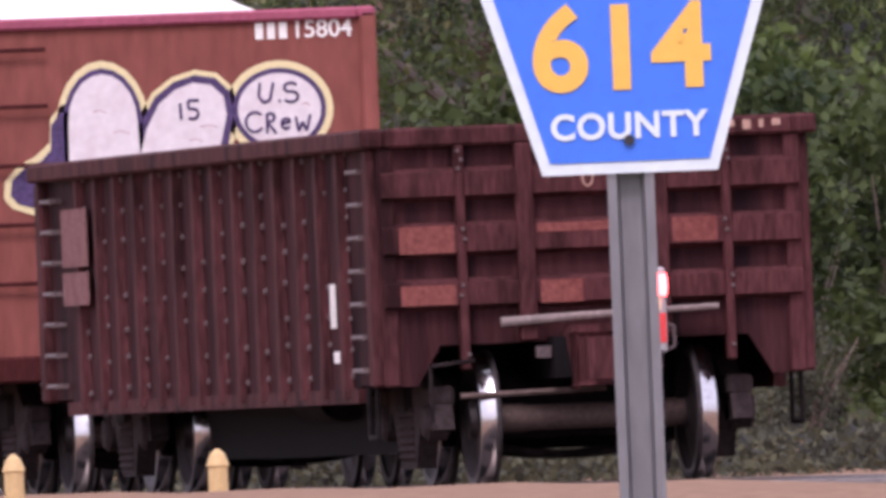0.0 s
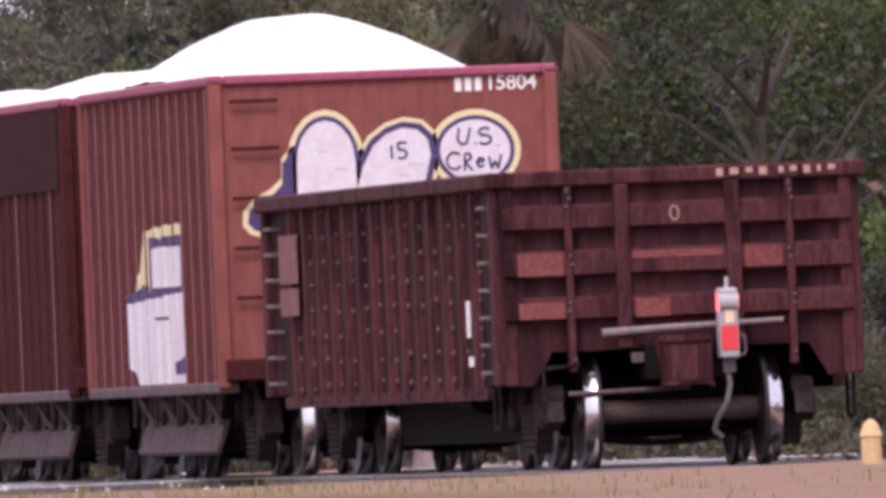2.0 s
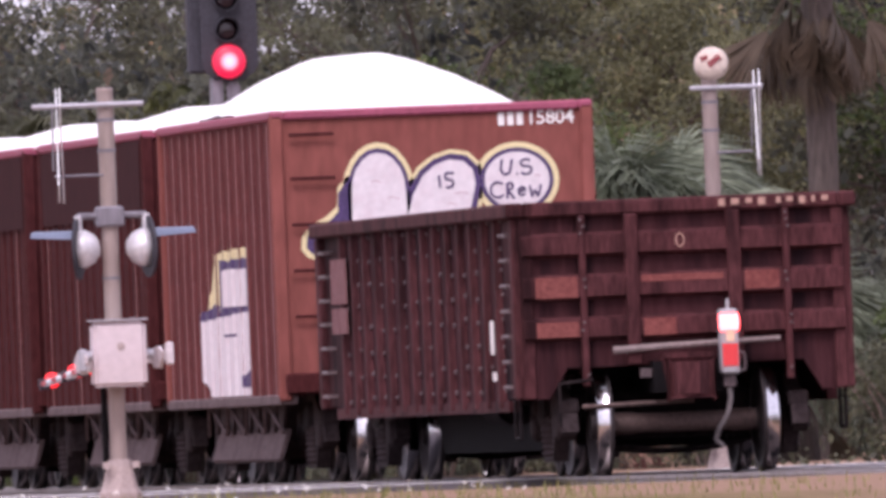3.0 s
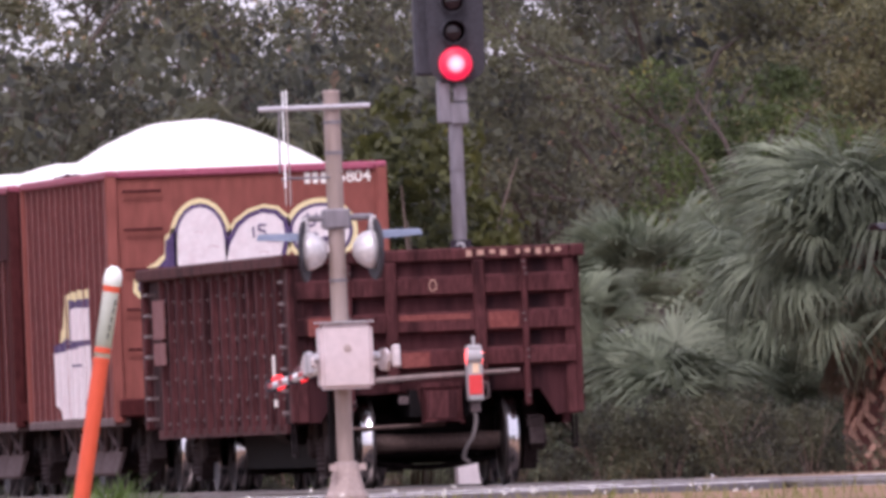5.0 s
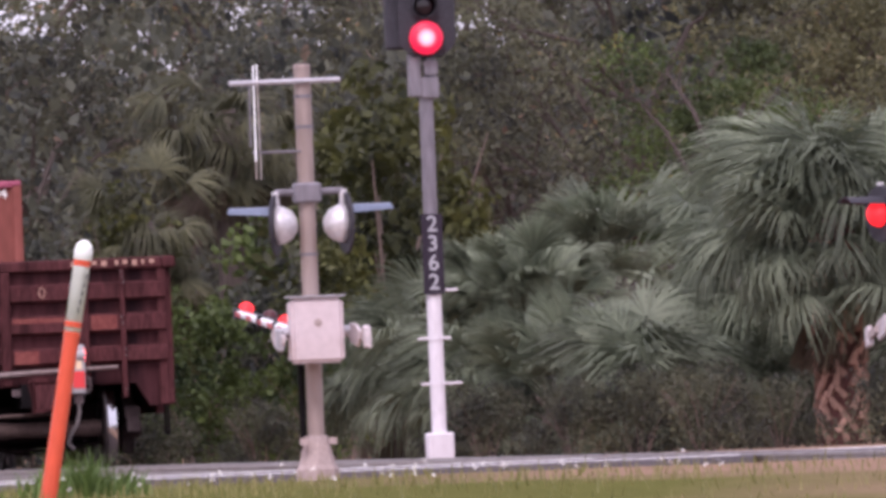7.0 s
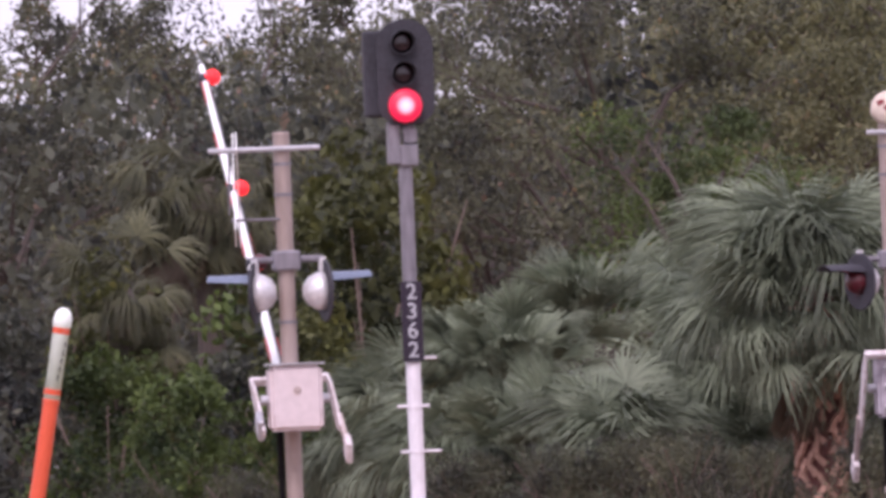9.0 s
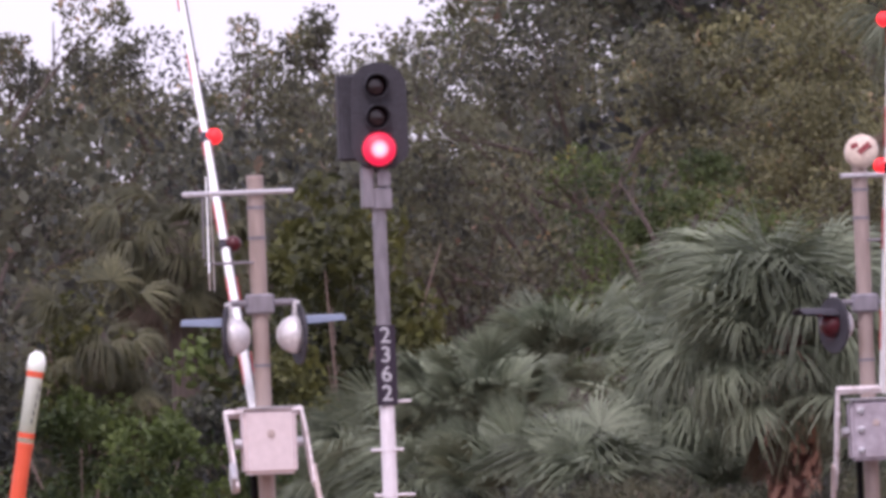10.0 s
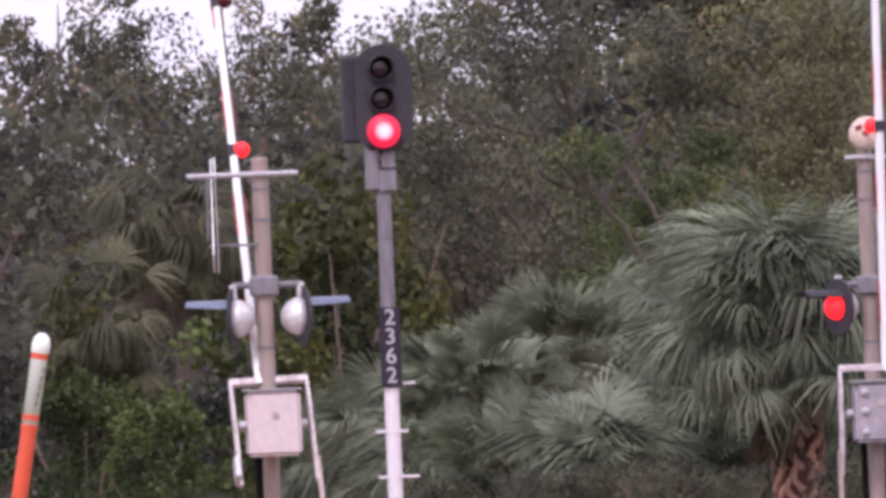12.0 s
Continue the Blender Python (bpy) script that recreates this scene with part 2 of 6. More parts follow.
M = {
    "ground": ground_material(),
    # Stone colour darkened for its age and for the train's shadow over it
    "ballast": mat("ballast_stone", (0.07, 0.056, 0.055), 0.95, var=0.5, scale=5, bump=0.6, spec=0.0),
    "asphalt": mat("worn_asphalt", (0.15, 0.135, 0.145), 0.9, var=0.2, scale=8, stain=(0.1, 0.09, 0.1), spec=0.0),
    "road_paint": mat("road_paint", (0.8, 0.79, 0.78), 0.6, stain=(0.5, 0.48, 0.46), stain_scale=3),
    "rail": mat("rail_steel", (0.35, 0.3, 0.28), 0.4, 0.8, stain=(0.12, 0.06, 0.04)),
    # Same brown as the ribs, darkened for the shade in the recesses between
    "gondola": mat("recess_shaded_brown_paint", (0.056, 0.0215, 0.024), 0.62, var=0.35, scale=3, stain=(0.012, 0.007, 0.009), stain_scale=1.9,
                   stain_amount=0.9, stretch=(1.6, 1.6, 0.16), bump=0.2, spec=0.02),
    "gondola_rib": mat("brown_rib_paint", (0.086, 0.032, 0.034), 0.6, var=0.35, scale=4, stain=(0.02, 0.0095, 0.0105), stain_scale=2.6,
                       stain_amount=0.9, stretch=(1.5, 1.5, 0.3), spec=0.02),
    "patch": mat("faded_patch_paint", (0.205, 0.07, 0.062), 0.7, var=0.25, scale=6, stain=(0.13, 0.036, 0.034), stain_scale=4, stain_amount=0.7, spec=0.02),
    "panel": mat("pale_pink_stencil_paint", (0.24, 0.125, 0.125), 0.7, var=0.25, scale=6, stain=(0.15, 0.06, 0.06), stain_scale=4, spec=0.02),
    "rivet": mat("worn_rivet_steel", (0.13, 0.095, 0.098), 0.5, 0.3),
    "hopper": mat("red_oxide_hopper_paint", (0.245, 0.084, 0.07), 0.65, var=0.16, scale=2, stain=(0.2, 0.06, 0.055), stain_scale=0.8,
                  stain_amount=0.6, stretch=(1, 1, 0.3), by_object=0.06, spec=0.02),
    # Side ribs: the end sheet's red, with the side's shade put into the colour
    "hopper_side": mat("side_shaded_rib_paint", (0.135, 0.044, 0.043), 0.7, var=0.25, scale=3, stain=(0.09, 0.032, 0.032), stain_scale=1.2, stretch=(1, 1, 0.3), spec=0.02),
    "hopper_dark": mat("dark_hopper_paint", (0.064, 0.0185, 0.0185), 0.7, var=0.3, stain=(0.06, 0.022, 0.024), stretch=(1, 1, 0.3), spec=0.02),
    # Side sheet: the same red oxide as the end, darkened for the shaded side
    "hopper_sheet": mat("side_shaded_red_oxide", (0.125, 0.037, 0.035), 0.7, var=0.25, scale=3, stain=(0.085, 0.03, 0.03), stain_scale=1.4, stretch=(1, 1, 0.3), spec=0.02),
    "hopper_shade": mat("dark_maroon_panel_paint", (0.046, 0.0155, 0.017), 0.7, var=0.3, scale=3, stain=(0.05, 0.016, 0.018), stretch=(1, 1, 0.3), spec=0.02),
    "rib_edge": mat("pale_rib_edge_paint", (0.27, 0.15, 0.145), 0.7, var=0.3, scale=4, spec=0.02),
    "rim_pink": mat("dusty_top_rim", (0.34, 0.08, 0.13), 0.7, var=0.2),
    # Grimy iron, its colour darkened further for the shade beneath the bodies
    "truck": mat("grimy_shade_dark_truck_iron", (0.016, 0.012, 0.013), 0.8, 0.2, var=0.45, scale=4, stain=(0.05, 0.035, 0.035), stain_scale=3, spec=0.12),
    "truck_frame": mat("dusty_cast_frame", (0.05, 0.037, 0.038), 0.85, var=0.4, scale=4, stain=(0.03, 0.021, 0.022), stain_scale=3, stain_amount=0.8, spec=0.12),
    "spring": mat("dusty_spring_steel", (0.085, 0.064, 0.065), 0.7, 0.2, var=0.3, stain=(0.05, 0.036, 0.036), stain_scale=5, spec=0.12),
    "hose": mat("dusty_rubber_hose", (0.13, 0.11, 0.11), 0.8, var=0.2),
    "rung": mat("worn_rung_steel", (0.17, 0.128, 0.13), 0.5, 0.3, var=0.3, stain=(0.12, 0.07, 0.07), stain_scale=8),
    "axle": mat("rusty_axle_steel", (0.12, 0.08, 0.072), 0.7, 0.3, var=0.3),
    "bay": mat("dusty_hopper_bay", (0.07, 0.05, 0.052), 0.8, var=0.3, stain=(0.05, 0.035, 0.035), stain_scale=1.5, stain_amount=0.8, spec=0.12),
    "bay_pale": mat("chalk_dusted_steel", (0.15, 0.112, 0.113), 0.9, var=0.25, scale=3, stain=(0.09, 0.06, 0.06), stain_scale=2.5, stain_amount=0.8, spec=0.12),
    # Near black: the shadow under the car bodies is put into this colour
    "black": mat("underframe_shade_black", (0.008, 0.0065, 0.0075), 0.8, var=0.4, spec=0.12),
    "tread": mat("polished_wheel_tread", (0.66, 0.65, 0.67), 0.18, 1.0, var=0.08, bump=0.02),
    "wheel": mat("dark_wheel_steel", (0.06, 0.05, 0.052), 0.5, 0.6, var=0.3),
    "wheel_side": mat("bare_wheel_rim_steel", (0.2, 0.18, 0.185), 0.38, 0.9, var=0.25),
    "load": mat("white_crushed_limestone", (0.86, 0.84, 0.82), 0.95, var=0.06, scale=10, stain=(0.78, 0.75, 0.72), bump=0.4),
    "lettering": mat("white_lettering_paint", (0.85, 0.83, 0.8), 0.7, var=0.06, bump=0),
    "bar_letter": mat("worn_pink_lettering", (0.46, 0.28, 0.22), 0.7, var=0.2, bump=0),
    "spray_white": mat("chalky_white_spray_paint", (0.72, 0.66, 0.68), 0.75, var=0.08, scale=3, stain=(0.62, 0.5, 0.53), stain_scale=4, bump=0),
    "spray_pink": mat("thin_pink_overspray", (0.5, 0.33, 0.36), 0.75, var=0.1, bump=0),
    "spray_yellow": mat("pale_yellow_spray_paint", (0.74, 0.64, 0.36), 0.75, var=0.08, bump=0),
    "spray_violet": mat("violet_black_spray_paint", (0.075, 0.045, 0.13), 0.7, var=0.3, bump=0),
    "grey_wood": mat("weathered_bar", (0.24, 0.19, 0.18), 0.8, var=0.25, scale=5),
    "eot_grey": mat("grey_plastic_housing", (0.4, 0.38, 0.39), 0.5, var=0.12),
    "eot_red": mat("red_reflective_panel", (0.75, 0.06, 0.06), 0.45, var=0.08),
    "eot_amber": mat("amber_lens", (0.85, 0.62, 0.42), 0.35, var=0.08),
    "mast": mat("sun_faded_aluminium_mast", (0.34, 0.27, 0.245), 0.55, 0.25, var=0.12, scale=4, stain=(0.3, 0.22, 0.2), stretch=(1, 1, 0.2)),
    "box": mat("pale_grey_cabinet_paint", (0.62, 0.53, 0.54), 0.55, var=0.06, scale=3, stain=(0.52, 0.42, 0.43)),
    "box_grey": mat("weathered_grey_cabinet_paint", (0.36, 0.32, 0.36), 0.6, var=0.15, scale=3, stain=(0.2, 0.16, 0.18), stain_scale=4),
    "bell": mat("yellowed_bell_enamel", (0.6, 0.5, 0.42), 0.5, var=0.15, scale=5, stain=(0.4, 0.28, 0.24), stain_scale=7),
    "bell_red": mat("dark_red_bell_paint", (0.2, 0.025, 0.03), 0.5, var=0.2),
    "galv": mat("galvanised_steel", (0.46, 0.45, 0.48), 0.45, 0.5, var=0.15, stain=(0.36, 0.35, 0.37)),
    "grey_pole": mat("weathered_grey_pole_paint", (0.21, 0.195, 0.22), 0.6, 0.2, var=0.2, scale=3, stain=(0.17, 0.15, 0.17), stretch=(1, 1, 0.25)),
    "white_pole": mat("white_pole_paint", (0.72, 0.68, 0.72), 0.55, var=0.08, stain=(0.55, 0.5, 0.53), stretch=(1, 1, 0.3)),
    "signal_black": mat("matt_black_signal_paint", (0.035, 0.033, 0.042), 0.7, var=0.3, stain=(0.06, 0.055, 0.07)),
    "plate_black": mat("black_number_plate", (0.02, 0.012, 0.025), 0.6, var=0.2),
    "plate_grey": mat("grey_plate_lettering", (0.4, 0.4, 0.43), 0.6, var=0.15, bump=0),
    "dark_glass": mat("unlit_lens_glass", (0.03, 0.015, 0.02), 0.15, var=0.2, bump=0, spec=0.6),
    "lamp_back": mat("silvered_lamp_housing", (0.68, 0.66, 0.68), 0.4, 0.3, var=0.15, stain=(0.4, 0.38, 0.4), stain_scale=6),
    "hood": mat("blue_grey_lamp_hood", (0.16, 0.19, 0.26), 0.45, 0.2, var=0.15),
    "concrete": mat("stained_concrete", (0.42, 0.34, 0.32), 0.9, var=0.15, stain=(0.28, 0.22, 0.2), stain_scale=3),
    "arm_white": mat("white_gate_arm_paint", (0.82, 0.82, 0.82), 0.5, var=0.05, bump=0.02),
    "worn_white": mat("chipped_white_paint", (0.62, 0.56, 0.57), 0.6, var=0.15, scale=4, stain=(0.33, 0.24, 0.22), stain_scale=7, stain_amount=0.8),
    "arm_red": mat("red_gate_arm_stripe", (0.5, 0.05, 0.06), 0.5, var=0.1, bump=0.02),
    "orange": mat("orange_marker_plastic", (0.72, 0.1, 0.045), 0.5, var=0.08, stain=(0.55, 0.08, 0.04), stretch=(1, 1, 0.3)),
    "marker_white": mat("white_marker_plastic", (0.84, 0.86, 0.82), 0.45, var=0.04, stain=(0.8, 0.82, 0.78), stain_scale=4),
    "sign_blue": mat("blue_sign_sheeting", (0.06, 0.2, 0.85), 0.4, var=0.05, stain=(0.07, 0.22, 0.8), bump=0.02),
    "sign_yellow": mat("yellow_sign_sheeting", (0.9, 0.5, 0.1), 0.45, var=0.05, bump=0),
    "sign_white": mat("white_sign_sheeting", (0.72, 0.78, 0.85), 0.45, var=0.05, bump=0),
    "sign_post": mat("galvanised_sign_post", (0.24, 0.23, 0.25), 0.55, 0.5, var=0.15, stretch=(1, 1, 0.3)),
    "bark": mat("grey_bark", (0.085, 0.066, 0.058), 0.9, var=0.35, scale=3, stretch=(1, 1, 0.25), bump=0.6),
    "boot_dark": mat("dark_trunk_fibre", (0.085, 0.035, 0.03), 0.95, var=0.4, scale=5),
    "boot": mat("palm_boot_fibre", (0.36, 0.22, 0.17), 0.9, var=0.3, scale=4, stain=(0.24, 0.13, 0.1), by_object=0.3),
    "car_white": mat("white_car_paint", (0.86, 0.85, 0.86), 0.25, var=0.02, bump=0, spec=0.5),
    "car_glass": mat("tinted_car_glass", (0.02, 0.022, 0.026), 0.05, var=0.1, bump=0, spec=0.7),
    "rubber": mat("tyre_rubber", (0.02, 0.02, 0.021), 0.85, var=0.2),
    "red_glow": glow("lit_red_lamp", (1.0, 0.02, 0.02), 1.2),
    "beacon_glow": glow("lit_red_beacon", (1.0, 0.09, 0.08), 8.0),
    "dull_red": mat("unlit_red_lamp", (0.07, 0.009, 0.013), 0.3, var=0.1, bump=0),
    "lit_lens": lit_lens("lit_red_signal_lens"),
    "leaf": leafy("broad_leaves", (0.0351, 0.0363, 0.0332), (0.1462, 0.1474, 0.0838), (0.3042, 0.1989, 0.1109), 0.13),
    "leaf_olive": leafy("olive_leaves", (0.0526, 0.055, 0.032), (0.193, 0.1872, 0.0887), (0.2925, 0.2223, 0.1355), 0.12),
    "leaf_green": leafy("fresh_leaves", (0.0211, 0.0374, 0.0147), (0.117, 0.158, 0.0431), (0.2223, 0.1989, 0.0616), 0.08),
    "leaf_dark": leafy("dark_leaves", (0.0269, 0.0304, 0.0296), (0.103, 0.1076, 0.0715), (0.2223, 0.1462, 0.1109), 0.1),
    "vine": leafy("vine_leaves", (0.022, 0.028, 0.014), (0.12, 0.125, 0.038), (0.34, 0.27, 0.06), 0.16),
    "palm": leafy("palm_fronds", (0.1, 0.12, 0.08), (0.31, 0.355, 0.245), (0.48, 0.49, 0.38), 0.16, 0.3),
    "leaf_pine": leafy("fresh_pine_needles", (0.03, 0.045, 0.018), (0.085, 0.115, 0.04), (0.13, 0.14, 0.06), 0.1),
    "palm_olive": leafy("olive_palm_fronds", (0.055, 0.058, 0.032), (0.17, 0.165, 0.09), (0.3, 0.25, 0.12), 0.16, 0.3),
    "palm_dry": leafy("dry_palm_fronds", (0.06, 0.043, 0.03), (0.14, 0.1, 0.068), (0.22, 0.165, 0.12), 0.2, 0.2),
    "grass": leafy("grass_blades", (0.12, 0.13, 0.035), (0.27, 0.24, 0.09), (0.4, 0.29, 0.17), 0.2, 0.3),
    "tuft": leafy("green_grass_blades", (0.1, 0.17, 0.04), (0.24, 0.34, 0.1), (0.22, 0.24, 0.1), 0.1, 0.3),
    "twig": mat("thin_dead_twigs", (0.2, 0.15, 0.13), 0.9, var=0.3, bump=0),
    "yellow_flower": mat("yellow_plastic_marker", (0.6, 0.42, 0.2), 0.6, var=0.1),
}

# ---------------------------------------------------------------- mesh helpers


def box(bm, x0, x1, y0, y1, z0, z1, m=None):
    r = bmesh.ops.create_cube(bm, size=1)["verts"]
    for v in r:
        v.co = Vector(((x0 + x1) / 2 + v.co.x * (x1 - x0), (y0 + y1) / 2 + v.co.y * (y1 - y0), (z0 + z1) / 2 + v.co.z * (z1 - z0)))
        if m:
            v.co = m @ v.co
    return r


def tube(bm, a, b, r0, r1=None, seg=12, caps=True):
    a, b = Vector(a), Vector(b)
    d = b - a
    r = bmesh.ops.create_cone(bm, cap_ends=caps, segments=seg, radius1=r0, radius2=r0 if r1 is None else r1, depth=d.length)["verts"]
    mm = Matrix.Translation((a + b) / 2) @ d.to_track_quat("Z", "Y").to_matrix().to_4x4()
    for v in r:
        v.co = mm @ v.co
    return r


def lathe(bm, profile, seg=24, m=None, caps=True):
    """Turns (radius, height) pairs about z."""
    rings = []
    for r, z in profile:
        ring = []
        for i in range(seg):
            a = 2 * math.pi * i / seg
            p = Vector((r * math.cos(a), r * math.sin(a), z))
            ring.append(bm.verts.new(m @ p if m else p))
        rings.append(ring)
    for p, q in zip(rings, rings[1:]):
        for i in range(seg):
            bm.faces.new((p[i], p[(i + 1) % seg], q[(i + 1) % seg], q[i]))
    for ring, flip in ((rings[0], True), (rings[-1], False)) if caps else ():
        try:
            bm.faces.new(ring[::-1] if flip else ring)
        except ValueError:
            pass


def prism(bm, outline, d0, d1, m):
    """An outline in the plane (u, v), from depth d0 to d1, placed by m."""
    a = [bm.verts.new(m @ Vector((u, v, d0))) for u, v in outline]
    b = [bm.verts.new(m @ Vector((u, v, d1))) for u, v in outline]
    bm.faces.new(a[::-1])
    bm.faces.new(b)
    k = len(a)
    for i in range(k):
        bm.faces.new((a[i], a[(i + 1) % k], b[(i + 1) % k], b[i]))


def bevel(bm, w, seg=1):
    bmesh.ops.bevel(bm, geom=[e for e in bm.edges if e.is_manifold and e.calc_face_angle(0) > 0.6], offset=w, segments=seg, affect="EDGES")


def part(name, bm, material, parent=None, label="", smooth=False, at=None):
    bmesh.ops.recalc_face_normals(bm, faces=bm.faces)
    me = bpy.data.meshes.new(name)
    bm.to_mesh(me)
    bm.free()
    me.materials.append(M[material])
    if smooth:
        for p in me.polygons:
            p.use_smooth = True
    ob = new(name, me)
    if parent:
        ob.parent = parent
    if at is not None:
        ob.matrix_basis = at
    if label:
        tagged(ob, label)
    return ob


def bm_():
    return bmesh.new()


def thing(name, at, label, category, group="", kind=""):
    ob = new(name)
    ob.empty_display_size = 0.2
    ob.matrix_basis = at
    return tagged(ob, label, category, group, kind)


def words(name, text, size, material, parent, at, thick=0.004, spread=1.0, label="", bold=0.012):
    """Lettering in the built-in font as a thin mesh. It lies in the plane (x, y) of at."""
    cu = bpy.data.curves.new(name, "FONT")
    cu.body, cu.size, cu.extrude, cu.align_x, cu.align_y, cu.space_character = text, size, thick, "CENTER", "CENTER", spread
    cu.offset = size * bold
    tmp = new(name, cu)
    me = bpy.data.meshes.new_from_object(tmp.evaluated_get(bpy.context.evaluated_depsgraph_get()))
    bpy.data.objects.remove(tmp)
    me.materials.append(M[material])
    ob = new(name, me)
    ob.parent = parent
    ob.matrix_basis = at
    return tagged(ob, label) if label else ob


BACK = pose(0, 0, 0, 90, 0, 0)        # a plane (x, up) that faces -y
LEFT = pose(0, 0, 0, 90, 0, -90)      # a plane (-y, up) that faces -x

# ---------------------------------------------------------------- ground, track, road
ROAD_Y0, ROAD_Y1 = 227.0, 238.5


def smoothstep(a, b, x):
    t = min(1.0, max(0.0, (x - a) / (b - a)))
    return t * t * (3 - 2 * t)


def ground_height(x, y):
    """Low by the near street, a grassed bank before the railway, level with the rails beyond."""
    z = -1.1 + 0.15 * smoothstep(60, 95, y) + 1.05 * smoothstep(100, 132, y)
    z -= 0.2 * smoothstep(150, 205, y)
    bed = 1 - smoothstep(2.0, 5.5, abs(x - TRACK))
    z = z * (1 - bed) + min(z, -0.42) * bed
    road = smoothstep(219, 226, y) * (1 - smoothstep(239.5, 247, y))
    z = z * (1 - road) + min(z, -0.2) * road
    z -= 1.3 * smoothstep(35, 50, x) * smoothstep(222, 226.5, y) * (1 - smoothstep(239.0, 244, y))
    return z + 0.03 * noise.noise(Vector((x * 0.35, y * 0.35, 0)))


def build_ground():
    xs = [-2500, -600, -150, -60, -30] + [i * 1.5 for i in range(-8, 60)] + [100, 130, 200, 600, 2500]
    ys = [-600, -150, -40, 0, 20, 40, 60, 75, 90] + [100 + 2.0 * i for i in range(75)] + [260, 300, 340, 420, 600, 1200, 3000]
    verts = [(x, y, ground_height(x, y)) for y in ys for x in xs]
    w = len(xs)
    faces = [(j * w + i, j * w + i + 1, (j + 1) * w + i + 1, (j + 1) * w + i) for j in range(len(ys) - 1) for i in range(w - 1)]
    me = bpy.data.meshes.new("ground")
    me.from_pydata(verts, [], faces)
    me.materials.append(M["ground"])
    for p in me.polygons:
        p.use_smooth = True
    tagged(new("ground", me), "patchy dry grass bank and dirt", "ground", kind="structure")


build_ground()

# trackbed: a bank of stones with sleepers and two rails
b = bm_()
prism(b, [(-2.6, -0.5), (-1.9, -0.2), (1.9, -0.2), (2.6, -0.5)], -60, 700, Matrix.Translation((TRACK, 0, 0)) @ pose(0, 0, 0, 90, 0, 180))
tagged(part("trackbed", b, "ballast"), "grey stone ballast under the track", "trackbed", kind="structure")
track = thing("railway_track", pose(TRACK, 0, 0), "steel rails on dark sleepers in ballast", "track", kind="structure")
RAIL = [(-0.07, -0.17), (0.07, -0.17), (0.07, -0.155), (0.012, -0.13), (0.012, -0.045), (0.036, -0.03), (0.036, -0.003), (0.03, 0), (-0.03, 0),
        (-0.036, -0.003), (-0.036, -0.03), (-0.012, -0.045), (-0.012, -0.13), (-0.07, -0.155)]
for side in (-1, 1):
    b = bm_()
    prism(b, RAIL, -60, 700, pose(side * 0.755, 0, 0, 90, 0, 180))
    part("rail", b, "rail", track)
b = bm_()
box(b, -1.3, 1.3, -0.11, 0.11, -0.3, -0.172)
bevel(b, 0.01)
first = part("sleeper", b, "black", track, at=pose(0, 120, 0))
for i in range(1, 290):
    o = new("sleeper", first.data)
    o.parent, o.matrix_basis = track, pose(0, 120 + 0.56 * i + 0.03 * random.uniform(-1, 1), 0, 0, 0, random.uniform(-1, 1))


def slab(name, x0, x1, y0, y1, z0, z1, material, label, category):
    bb = bm_()
    box(bb, x0, x1, y0, y1, z0, z1)
    bevel(bb, 0.01)
    return tagged(part(name, bb, material), label, category, kind="structure")


# the road over the crossing, with its edge lines, and the near street
for x0, x1 in ((-120, TRACK - 0.81), (TRACK - 0.66, TRACK + 0.66), (TRACK + 0.81, 35.0)):
    slab("road", x0, x1, ROAD_Y0, ROAD_Y1, -0.3, -0.012, "asphalt", "pale worn asphalt road across the rails", "road")
for yy in (ROAD_Y0 + 0.25, ROAD_Y1 - 0.4):
    slab("road_edge_line", -120, TRACK - 0.9, yy, yy + 0.15, -0.02, -0.006, "road_paint", "white painted road edge line", "road marking")
    slab("road_edge_line", TRACK + 0.9, 35.0, yy, yy + 0.15, -0.02, -0.006, "road_paint", "white painted road edge line", "road marking")
b = bm_()
prism(b, [(35.0, -0.3), (35.0, -0.012), (38, -0.06), (50, -1.25), (160, -1.4), (160, -1.8), (50, -1.6)], -ROAD_Y1, -ROAD_Y0, pose(0, 0, 0, 90, 0, 0))
tagged(part("road", b, "asphalt"), "pale worn asphalt road falling away from the rails", "road", kind="structure")
slab("street", -160, 200, 85.5, 93.5, -1.3, -0.9, "asphalt", "pale asphalt street below the bank", "road")

# ---------------------------------------------------------------- train


WHEEL_R = 0.457
OVERHANG = 0.35       # from the end of the body to the first axle


